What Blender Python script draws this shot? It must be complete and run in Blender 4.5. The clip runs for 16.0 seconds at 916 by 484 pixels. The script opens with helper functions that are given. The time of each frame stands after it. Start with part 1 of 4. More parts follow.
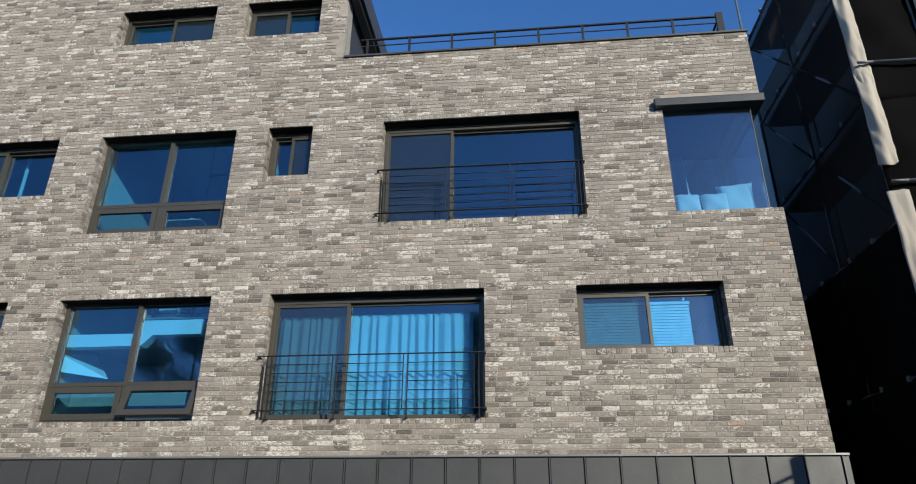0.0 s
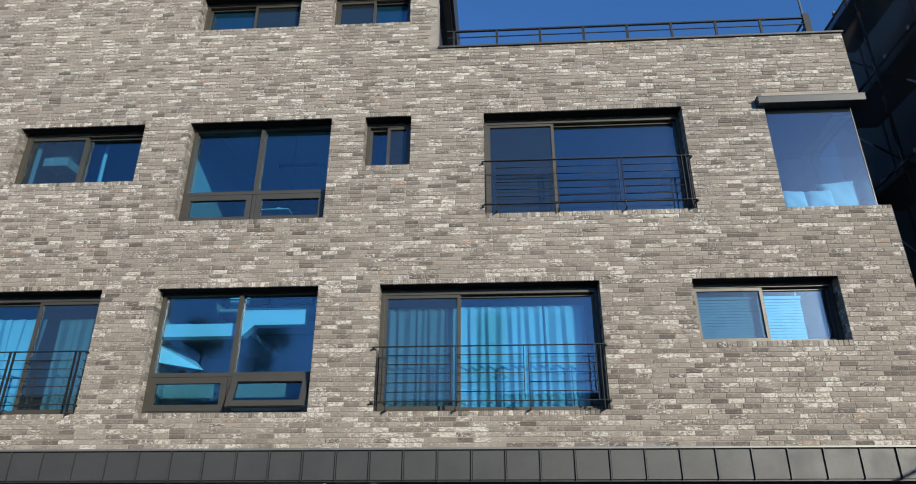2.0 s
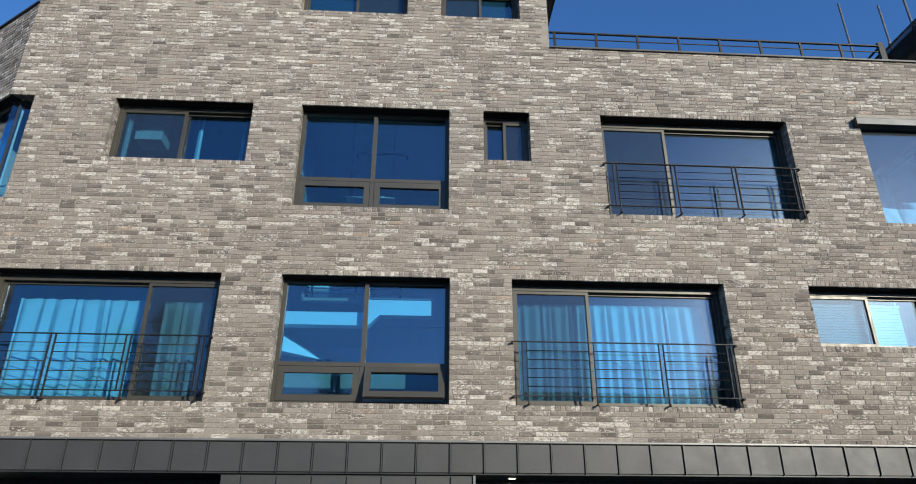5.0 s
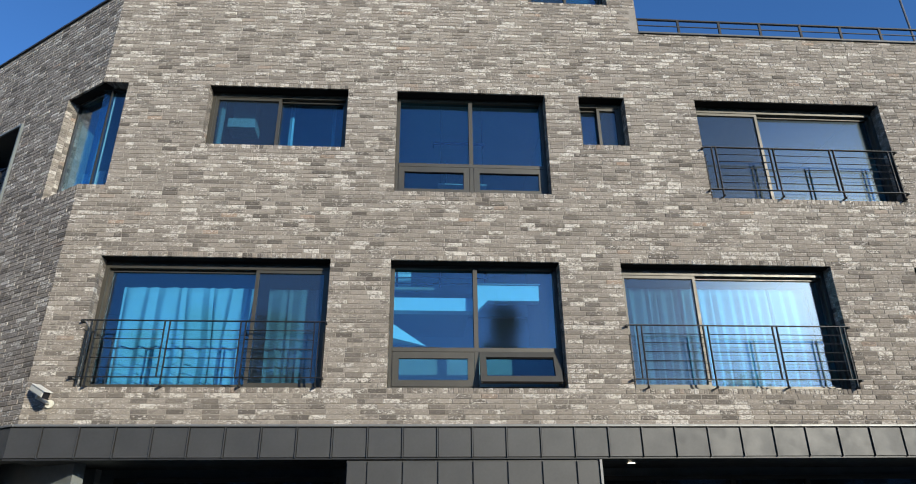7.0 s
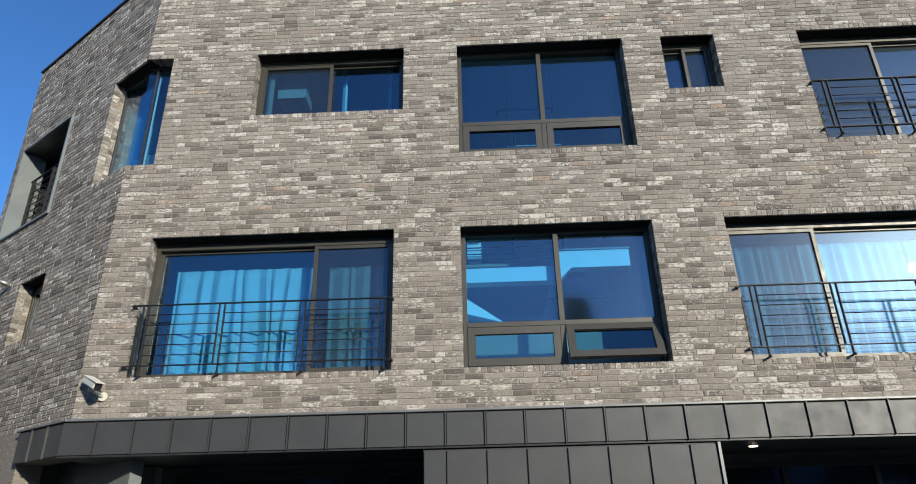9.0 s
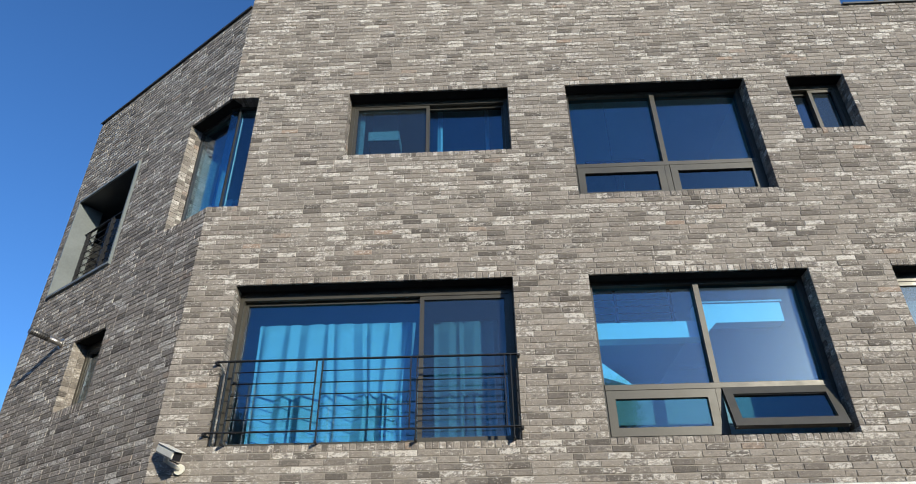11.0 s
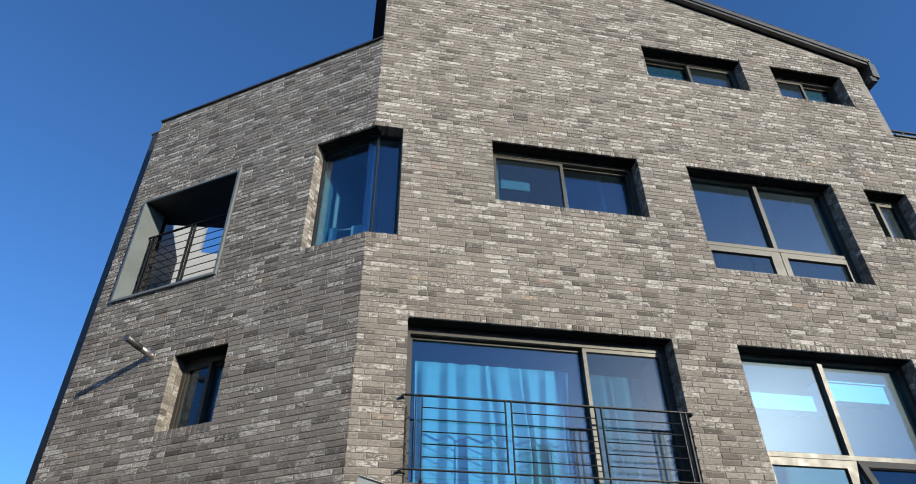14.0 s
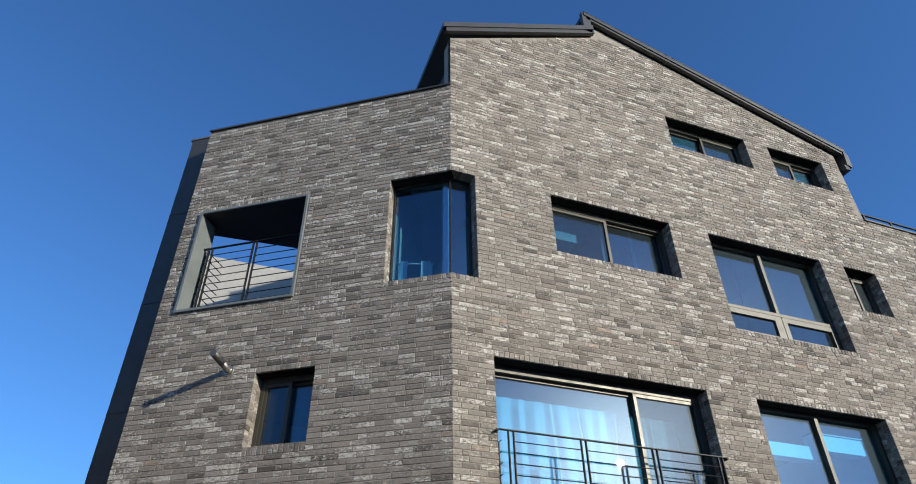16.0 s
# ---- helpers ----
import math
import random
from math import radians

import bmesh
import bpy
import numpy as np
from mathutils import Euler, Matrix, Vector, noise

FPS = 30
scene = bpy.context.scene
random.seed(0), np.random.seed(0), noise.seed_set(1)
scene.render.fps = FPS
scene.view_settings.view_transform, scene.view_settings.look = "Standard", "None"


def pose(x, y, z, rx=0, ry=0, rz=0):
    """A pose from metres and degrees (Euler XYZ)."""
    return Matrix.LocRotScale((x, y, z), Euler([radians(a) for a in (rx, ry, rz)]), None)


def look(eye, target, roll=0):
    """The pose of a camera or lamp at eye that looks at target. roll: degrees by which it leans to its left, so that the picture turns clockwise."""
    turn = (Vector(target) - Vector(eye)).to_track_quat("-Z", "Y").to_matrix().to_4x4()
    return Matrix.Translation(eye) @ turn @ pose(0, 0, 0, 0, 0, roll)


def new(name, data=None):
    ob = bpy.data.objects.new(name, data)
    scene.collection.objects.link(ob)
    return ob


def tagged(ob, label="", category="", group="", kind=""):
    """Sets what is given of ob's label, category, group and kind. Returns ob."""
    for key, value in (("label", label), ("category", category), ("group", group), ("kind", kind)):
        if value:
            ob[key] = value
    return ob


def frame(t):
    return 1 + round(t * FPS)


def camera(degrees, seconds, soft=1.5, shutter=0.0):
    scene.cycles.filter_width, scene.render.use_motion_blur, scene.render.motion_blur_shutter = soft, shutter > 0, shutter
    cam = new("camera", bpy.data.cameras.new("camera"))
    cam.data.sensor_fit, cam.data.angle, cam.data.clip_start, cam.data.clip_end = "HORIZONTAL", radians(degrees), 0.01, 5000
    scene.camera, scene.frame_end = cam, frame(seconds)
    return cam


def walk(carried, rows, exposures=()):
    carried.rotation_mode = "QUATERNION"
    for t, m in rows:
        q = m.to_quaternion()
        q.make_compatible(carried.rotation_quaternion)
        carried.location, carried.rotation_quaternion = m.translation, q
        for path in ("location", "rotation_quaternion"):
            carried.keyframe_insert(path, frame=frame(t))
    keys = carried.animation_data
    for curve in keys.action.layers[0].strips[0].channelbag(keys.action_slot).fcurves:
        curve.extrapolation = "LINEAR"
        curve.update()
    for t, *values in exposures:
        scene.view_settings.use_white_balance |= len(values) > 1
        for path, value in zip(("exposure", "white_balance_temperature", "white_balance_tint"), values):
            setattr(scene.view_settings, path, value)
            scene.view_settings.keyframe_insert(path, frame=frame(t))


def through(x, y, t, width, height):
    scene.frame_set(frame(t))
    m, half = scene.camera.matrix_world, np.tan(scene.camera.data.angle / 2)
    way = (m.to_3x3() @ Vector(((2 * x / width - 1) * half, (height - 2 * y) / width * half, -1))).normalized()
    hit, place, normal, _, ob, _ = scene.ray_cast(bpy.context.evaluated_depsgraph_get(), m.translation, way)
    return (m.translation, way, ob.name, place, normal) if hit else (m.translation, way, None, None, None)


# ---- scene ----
cam = camera(69.5, 16.0, soft=1.0)
PATH = [
    (0, (0.675, 0.375, 1.982), (0.48, 2.2, 2.777), 0.3),
    (0.5, (0.221, 0.33, 1.961), (0.05, 2.157, 2.756), 0.2),
    (1, (-0.265, 0.332, 1.909), (-0.415, 2.158, 2.712), 0.2),
    (1.5, (-0.767, 0.326, 1.909), (-0.898, 2.156, 2.704), 0.2),
    (2, (-1.329, 0.325, 1.855), (-1.441, 2.154, 2.657), 0.1),
    (2.5, (-1.873, 0.308, 1.84), (-1.955, 2.139, 2.642), -0.0),
    (3, (-2.394, 0.294, 1.863), (-2.42, 2.129, 2.659), 0.0),
    (3.2, (-2.613, 0.343, 1.872), (-2.592, 2.178, 2.667), 0.0),
    (5.3, (-4.577, 0.282, 1.775), (-4.467, 2.113, 2.572), -0.0),
    (5.5, (-4.802, 0.288, 1.763), (-4.689, 2.118, 2.562), -0.2),
    (6, (-5.227, 0.305, 1.732), (-5.111, 2.133, 2.535), -0.5),
    (6.5, (-5.523, 0.432, 1.643), (-5.405, 2.259, 2.448), -0.5),
    (7, (-5.881, 0.551, 1.598), (-5.756, 2.378, 2.401), -0.6),
    (7.5, (-5.991, 0.706, 1.585), (-5.872, 2.534, 2.387), -0.9),
    (8, (-5.893, 0.966, 1.553), (-5.819, 2.796, 2.357), -1.2),
    (8.5, (-5.893, 1.316, 1.48), (-5.914, 3.145, 2.288), -1.3),
    (8.7, (-5.927, 1.46, 1.494), (-5.968, 3.289, 2.304), -1.3),
    (10.8, (-7.191, 2.657, 1.611), (-7.284, 4.374, 2.632), -1.0),
    (11, (-7.407, 2.697, 1.599), (-7.474, 4.399, 2.647), -0.7),
    (11.5, (-7.968, 2.801, 1.576), (-7.981, 4.475, 2.671), -0.4),
    (12, (-8.579, 2.773, 1.565), (-8.537, 4.429, 2.685), -0.6),
    (12.5, (-9.188, 2.83, 1.551), (-9.09, 4.473, 2.688), -0.8),
    (13, (-9.762, 2.833, 1.526), (-9.614, 4.458, 2.682), -0.9),
    (13.5, (-10.312, 2.883, 1.528), (-10.062, 4.491, 2.69), -0.9),
    (14, (-10.834, 2.839, 1.495), (-10.516, 4.425, 2.671), -0.7),
    (14.5, (-11.436, 2.836, 1.501), (-11.024, 4.399, 2.679), -0.9),
    (15, (-11.979, 2.731, 1.478), (-11.499, 4.265, 2.668), -1.0),
    (15.5, (-12.527, 2.645, 1.466), (-11.984, 4.152, 2.663), -1.1),
    (16, (-13.104, 2.536, 1.468), (-12.527, 4.038, 2.655), -0.8),
]
walk(cam, [(t, look(eye, target, roll)) for t, eye, target, roll in PATH], exposures=[(0.0, 0.12, 5450, 9), (16.0, 0.12, 5450, 9)])

R = math.radians


# ---- light ----
SUN = Vector((0.541, -0.787, 0.296)).normalized()
world = bpy.data.worlds.new("sky")
world.use_nodes = True
scene.world = world
wn = world.node_tree.nodes
sky = wn.new("ShaderNodeTexSky")
sky.sky_type = 'NISHITA'
sky.sun_disc = False
sky.sun_elevation = math.asin(SUN.z)
sky.sun_rotation = math.atan2(SUN.x, SUN.y)
sky.air_density, sky.dust_density, sky.ozone_density = 1.0, 0.35, 6.0
wn["Background"].inputs["Strength"].default_value = 0.15
world.node_tree.links.new(sky.outputs[0], wn["Background"].inputs["Color"])
sun_data = bpy.data.lights.new("sun", 'SUN')
sun_data.energy, sun_data.angle, sun_data.color = 5.0, R(0.53), (1.0, 0.845, 0.60)
sun = new("sun", sun_data)
sun.rotation_euler = SUN.to_track_quat('Z', 'Y').to_euler()


# ---- materials ----
def material(name):
    m = bpy.data.materials.new(name)
    m.use_nodes = True
    t = m.node_tree
    return m, t, t.nodes["Principled BSDF"], t.nodes["Material Output"]


def node(t, kind, **values):
    n = t.nodes.new(kind)
    for k, v in values.items():
        n.inputs[k].default_value = v
    return n


def ramp(t, source, stops):
    r = t.nodes.new("ShaderNodeValToRGB")
    e = r.color_ramp.elements
    while len(e) < len(stops):
        e.new(0.5)
    for s, (p, c) in zip(e, stops):
        s.position, s.color = p, (*c, 1)
    t.links.new(source, r.inputs[0])
    return r.outputs[0]


def mix(t, fac, a, b, how='MIX'):
    n = t.nodes.new("ShaderNodeMix")
    n.data_type, n.blend_type = 'RGBA', how
    for s, v in ((n.inputs[0], fac), (n.inputs[6], a), (n.inputs[7], b)):
        if isinstance(v, (int, float)):
            s.default_value = v
        elif isinstance(v, tuple):
            s.default_value = (*v, 1)
        else:
            t.links.new(v, s)
    return n.outputs[2]


def maths(t, op, a, b=0.0):
    n = t.nodes.new("ShaderNodeMath")
    n.operation = op
    for s, v in ((n.inputs[0], a), (n.inputs[1], b)):
        if isinstance(v, (int, float)):
            s.default_value = v
        else:
            t.links.new(v, s)
    return n.outputs[0]


def mottle(t, scale, detail=4, rough=0.6, stretch=None):
    p = t.nodes.new("ShaderNodeNewGeometry").outputs["Position"]
    if stretch:
        m = t.nodes.new("ShaderNodeMapping")
        m.inputs["Scale"].default_value = stretch
        t.links.new(p, m.inputs[0])
        p = m.outputs[0]
    n = node(t, "ShaderNodeTexNoise", Scale=scale, Detail=detail, Roughness=rough)
    t.links.new(p, n.inputs["Vector"])
    return n.outputs[0]


def bump(t, b, height, strength, distance):
    n = node(t, "ShaderNodeBump", Strength=strength, Distance=distance)
    t.links.new(height, n.inputs["Height"])
    t.links.new(n.outputs[0], b.inputs["Normal"])


def clamp(t, v, hi=1.0):
    return maths(t, 'MINIMUM', maths(t, 'MAXIMUM', v, 0.0), hi)


def brick_material():
    m, t, b, out = material("brick")
    isl = t.nodes.new("ShaderNodeNewGeometry").outputs["Random Per Island"]
    obj = t.nodes.new("ShaderNodeObjectInfo").outputs["Random"]
    r = maths(t, 'FRACT', maths(t, 'ADD', isl, obj))
    body = ramp(t, r, [(0.0, (0.116, 0.101, 0.084)), (0.09, (0.172, 0.150, 0.125)), (0.28, (0.232, 0.203, 0.168)), (0.55, (0.270, 0.237, 0.196)),
                       (0.80, (0.292, 0.257, 0.212)), (0.985, (0.322, 0.285, 0.237)), (1.0, (0.310, 0.228, 0.164))])
    r2 = maths(t, 'FRACT', maths(t, 'MULTIPLY', r, 37.7))
    r3 = maths(t, 'FRACT', maths(t, 'MULTIPLY', r, 91.3))
    # cloudy firing marks inside each brick
    cloud = ramp(t, mottle(t, 22.0, 5, 0.68, (1, 1, 2.2)), [(0.30, (0.82, 0.81, 0.81)), (0.70, (1.17, 1.17, 1.16))])
    col = mix(t, 1.0, body, cloud, 'MULTIPLY')
    # pale mineral smears with ragged crisp edges, heavy on some bricks and thin on most
    n1 = mottle(t, 24.0, 10, 0.80, (1, 1, 2.4))
    push = maths(t, 'MULTIPLY', maths(t, 'POWER', r2, 2.4), 0.142)
    smear = clamp(t, maths(t, 'MULTIPLY', maths(t, 'SUBTRACT', maths(t, 'ADD', n1, push), 0.588), 22.0), 0.88)
    col = mix(t, smear, col, (0.640, 0.590, 0.512))
    # small white lime flecks
    fleck = clamp(t, maths(t, 'MULTIPLY', maths(t, 'SUBTRACT', mottle(t, 75.0, 6, 0.75, (1, 1, 1.7)), 0.635), 22.0), 0.85)
    col = mix(t, fleck, col, (0.66, 0.61, 0.53))
    # dark flashing on others
    n2 = mottle(t, 17.0, 6, 0.68, (1, 1, 1.9))
    push = maths(t, 'MULTIPLY', maths(t, 'POWER', r3, 4.0), 0.15)
    dark = clamp(t, maths(t, 'MULTIPLY', maths(t, 'SUBTRACT', maths(t, 'ADD', n2, push), 0.605), 9.0), 0.62)
    col = mix(t, dark, col, (0.115, 0.100, 0.087))
    grit = ramp(t, mottle(t, 190.0, 3, 0.7), [(0.3, (0.82,) * 3), (0.7, (1.16,) * 3)])
    col = mix(t, 1.0, col, grit, 'MULTIPLY')
    big = ramp(t, mottle(t, 0.55, 3, 0.5), [(0.3, (0.90, 0.89, 0.88)), (0.7, (1.06, 1.06, 1.05))])
    col = mix(t, 1.0, col, big, 'MULTIPLY')
    t.links.new(col, b.inputs["Base Color"])
    b.inputs["Roughness"].default_value = 0.9
    b.inputs["Specular IOR Level"].default_value = 0.3
    relief = maths(t, 'ADD', mottle(t, 85.0, 6, 0.75), maths(t, 'MULTIPLY', smear, 0.35))
    bump(t, b, relief, 0.6, 0.007)
    return m


def plain(name, color, rough=0.6, metal=0.0, vary=0.12, scale=6.0, grain=0.15, distance=0.003, spec=0.5):
    m, t, b, out = material(name)
    lo = tuple(c * (1 - vary) for c in color)
    hi = tuple(min(1, c * (1 + vary)) for c in color)
    col = ramp(t, mottle(t, scale, 5, 0.6), [(0.3, lo), (0.7, hi)])
    fine = ramp(t, mottle(t, scale * 14, 3, 0.6), [(0.3, (0.93,) * 3), (0.7, (1.06,) * 3)])
    t.links.new(mix(t, 1.0, col, fine, 'MULTIPLY'), b.inputs["Base Color"])
    rr = ramp(t, mottle(t, scale * 2.3, 4, 0.6), [(0.3, (max(0.02, rough - 0.07),) * 3), (0.7, (min(1, rough + 0.07),) * 3)])
    t.links.new(rr, b.inputs["Roughness"])
    b.inputs["Metallic"].default_value = metal
    b.inputs["Specular IOR Level"].default_value = spec
    if grain:
        bump(t, b, mottle(t, scale * 20, 4, 0.6), grain, distance)
    return m


def glass_material(name, tint, gloss_low, gloss_high, haze=0.0, screen=0.0):
    m, t, b, out = material(name)
    t.nodes.remove(b)
    clear = node(t, "ShaderNodeBsdfTransparent", Color=(*tint, 1))
    shine = node(t, "ShaderNodeBsdfGlossy", Color=(0.86, 0.89, 1.0, 1), Roughness=0.0)
    dust = node(t, "ShaderNodeBsdfGlossy", Color=(0.9, 0.95, 1.0, 1), Roughness=0.30)
    two = t.nodes.new("ShaderNodeMixShader")
    two.inputs[0].default_value = haze
    t.links.new(shine.outputs[0], two.inputs[1])
    t.links.new(dust.outputs[0], two.inputs[2])
    f = node(t, "ShaderNodeLayerWeight", Blend=0.5)
    rise = maths(t, 'POWER', f.outputs["Facing"], 4.0)
    span = t.nodes.new("ShaderNodeMapRange")
    span.inputs["To Min"].default_value, span.inputs["To Max"].default_value = gloss_low, gloss_high
    t.links.new(rise, span.inputs[0])
    mixs = t.nodes.new("ShaderNodeMixShader")
    t.links.new(span.outputs[0], mixs.inputs[0])
    through_part = clear.outputs[0]
    if screen:
        # fine grey insect mesh lying on the glass
        mesh = node(t, "ShaderNodeBsdfDiffuse", Color=(0.15, 0.17, 0.17, 1))
        both = t.nodes.new("ShaderNodeMixShader")
        both.inputs[0].default_value = screen
        t.links.new(clear.outputs[0], both.inputs[1])
        t.links.new(mesh.outputs[0], both.inputs[2])
        through_part = both.outputs[0]
    t.links.new(through_part, mixs.inputs[1])
    t.links.new(two.outputs[0], mixs.inputs[2])
    # faint rolling waves of float glass
    bp = node(t, "ShaderNodeBump", Strength=0.02, Distance=0.02)
    t.links.new(mottle(t, 1.2, 2, 0.5), bp.inputs["Height"])
    t.links.new(bp.outputs[0], dust.inputs["Normal"])
    t.links.new(mixs.outputs[0], out.inputs["Surface"])
    return m


def cloth_material(name, color, through=0.35, scale=8.0, vary=0.08):
    m, t, b, out = material(name)
    col = ramp(t, mottle(t, scale, 4, 0.6, (1, 1, 0.25)), [(0.3, tuple(c * (1 - vary) for c in color)), (0.7, color)])
    t.links.new(col, b.inputs["Base Color"])
    b.inputs["Roughness"].default_value = 0.95
    tr = t.nodes.new("ShaderNodeBsdfTranslucent")
    t.links.new(col, tr.inputs[0])
    ms = t.nodes.new("ShaderNodeMixShader")
    ms.inputs[0].default_value = through
    t.links.new(b.outputs[0], ms.inputs[1])
    t.links.new(tr.outputs[0], ms.inputs[2])
    t.links.new(ms.outputs[0], out.inputs["Surface"])
    bump(t, b, mottle(t, 220.0, 2, 0.5), 0.2, 0.002)
    return m


def net_material(name, color, open_part):
    m, t, b, out = material(name)
    col = ramp(t, mottle(t, 1.3, 5, 0.65), [(0.3, tuple(c * 0.5 for c in color)), (0.7, tuple(c * 1.4 for c in color))])
    t.links.new(col, b.inputs["Base Color"])
    b.inputs["Roughness"].default_value = 0.9
    b.inputs["Specular IOR Level"].default_value = 0.08
    tr = t.nodes.new("ShaderNodeBsdfTranslucent")
    t.links.new(col, tr.inputs[0])
    both = t.nodes.new("ShaderNodeMixShader")
    both.inputs[0].default_value = 0.4
    t.links.new(b.outputs[0], both.inputs[1])
    t.links.new(tr.outputs[0], both.inputs[2])
    cl = t.nodes.new("ShaderNodeBsdfTransparent")
    ms = t.nodes.new("ShaderNodeMixShader")
    ms.inputs[0].default_value = open_part
    t.links.new(both.outputs[0], ms.inputs[1])
    t.links.new(cl.outputs[0], ms.inputs[2])
    t.links.new(ms.outputs[0], out.inputs["Surface"])
    return m


BRICK = brick_material()
MORTAR = plain("mortar", (0.30, 0.266, 0.220), 0.95, scale=5.0, vary=0.18, grain=0.4)
ZINC = plain("dark_zinc", (0.068, 0.067, 0.064), 0.5, 0.3, 0.10, 2.0, 0.06)
ZINC_EDGE = plain("zinc_flashing", (0.20, 0.20, 0.19), 0.45, 0.4, 0.10, 3.0, 0.05)
FRAME = plain("bronze_aluminium", (0.074, 0.067, 0.051), 0.42, 0.3, 0.06, 3.0, 0.03)
# also colours the loggia's head underside and pier dark for their shade
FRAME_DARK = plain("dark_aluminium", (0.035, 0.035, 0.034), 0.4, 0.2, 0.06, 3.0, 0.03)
IRON = plain("painted_iron", (0.020, 0.020, 0.021), 0.5, 0.0, 0.15, 6.0, 0.05, 0.003, 0.25)
GLASS = glass_material("tinted_glass", (0.60, 0.85, 0.975), 0.10, 0.95, 0.075)
GLASS_SOFT = glass_material("screened_glass", (0.50, 0.68, 0.76), 0.07, 0.9, 0.06, 0.07)
GLASS_CORNER = glass_material("corner_glass", (0.66, 0.84, 0.93), 0.10, 0.9, 0.03)
GLASS_DARK = glass_material("dark_shop_glass", (0.40, 0.52, 0.60), 0.08, 0.7, 0.01)
GLASS_CLEAR = glass_material("clear_glass", (0.52, 0.68, 0.70), 0.10, 0.9, 0.02)
CURTAIN = cloth_material("curtain_cloth", (0.80, 0.80, 0.78))
SLAT = plain("blind_slat", (0.72, 0.72, 0.70), 0.55)
ROOM = plain("room_plaster", (0.45, 0.44, 0.42), 0.9, vary=0.05, scale=1.5, grain=0.05)
ROOM_FLOOR = plain("room_floor", (0.20, 0.13, 0.08), 0.5, scale=2.0)
WHITE = plain("white_paint", (0.78, 0.77, 0.74), 0.5, vary=0.04)
CREAM = plain("cream_plastic", (0.70, 0.67, 0.56), 0.4, vary=0.05)
# matt black that carries the shade under the window heads
SOFFIT_SHADE = plain("soffit_shade_black", (0.012, 0.012, 0.012), 0.85, 0.0, 0.2, 8.0, 0.05, 0.003, 0.1)
BLACK = plain("black_plastic", (0.02, 0.02, 0.022), 0.35, vary=0.1)
STEEL = plain("stainless_steel", (0.36, 0.33, 0.29), 0.34, 0.8, 0.12, 9.0, 0.1)
DULL_STEEL = plain("weathered_steel", (0.17, 0.16, 0.145), 0.45, 0.7, 0.2, 9.0, 0.1)
TUBE = plain("galvanised_tube", (0.16, 0.16, 0.16), 0.6, 0.5, 0.2, 5.0, 0.1)
PILLOW = cloth_material("pillow_cloth", (0.78, 0.78, 0.76), 0.1)
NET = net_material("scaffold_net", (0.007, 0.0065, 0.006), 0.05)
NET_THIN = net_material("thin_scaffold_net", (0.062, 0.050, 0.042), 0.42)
TARP = cloth_material("pale_tarpaulin", (0.50, 0.44, 0.35), 0.1, 3.0, 0.25)
CONCRETE = plain("grey_concrete", (0.30, 0.30, 0.29), 0.85, vary=0.15, scale=1.2, grain=0.2)
LOGGIA = plain("loggia_zinc", (0.20, 0.215, 0.205), 0.55, 0.2, 0.14, 2.5, 0.08)
STUCCO = plain("pale_stucco", (0.36, 0.345, 0.315), 0.9, vary=0.06, scale=1.0, grain=0.2)
ASPHALT = plain("asphalt", (0.05, 0.05, 0.05), 0.95, vary=0.25, scale=1.0, grain=0.5, spec=0.15)
BARK = plain("bark", (0.09, 0.07, 0.05), 0.95, scale=9.0, grain=0.6)
LEAF = plain("leaf", (0.05, 0.075, 0.03), 0.6, vary=0.35, scale=1.5, grain=0)


# ---- mesh tools ----
def box(bm, x0, x1, y0, y1, z0, z1, bevel=0.0):
    vs = [bm.verts.new(p) for p in ((x0, y0, z0), (x1, y0, z0), (x1, y1, z0), (x0, y1, z0), (x0, y0, z1), (x1, y0, z1), (x1, y1, z1), (x0, y1, z1))]
    fs = [bm.faces.new([vs[i] for i in q]) for q in ((3, 2, 1, 0), (4, 5, 6, 7), (0, 1, 5, 4), (1, 2, 6, 5), (2, 3, 7, 6), (3, 0, 4, 7))]
    if bevel:
        es = list({e for f in fs for e in f.edges})
        bmesh.ops.bevel(bm, geom=es, offset=bevel, segments=1, affect='EDGES')
    return bm


def rod(bm, a, b, r, n=8, r2=None):
    a, b = Vector(a), Vector(b)
    q = (b - a).to_track_quat('Z', 'Y')
    rings = []
    for p, rr in ((a, r), (b, r if r2 is None else r2)):
        rings.append([bm.verts.new(p + q @ Vector((rr * math.cos(2 * math.pi * i / n), rr * math.sin(2 * math.pi * i / n), 0))) for i in range(n)])
    for i in range(n):
        f = bm.faces.new((rings[0][i], rings[0][(i + 1) % n], rings[1][(i + 1) % n], rings[1][i]))
        f.smooth = True
    bm.faces.new(rings[0][::-1])
    bm.faces.new(rings[1])
    return bm


def prism(bm, outline, y0, y1):
    """A plate from an outline in x and z, from y0 to y1."""
    a = [bm.verts.new((x, y0, z)) for x, z in outline]
    b = [bm.verts.new((x, y1, z)) for x, z in outline]
    n = len(outline)
    bm.faces.new(a)
    bm.faces.new(b[::-1])
    for i in range(n):
        bm.faces.new((a[i], b[i], b[(i + 1) % n], a[(i + 1) % n]))
    bmesh.ops.recalc_face_normals(bm, faces=bm.faces)
    return bm


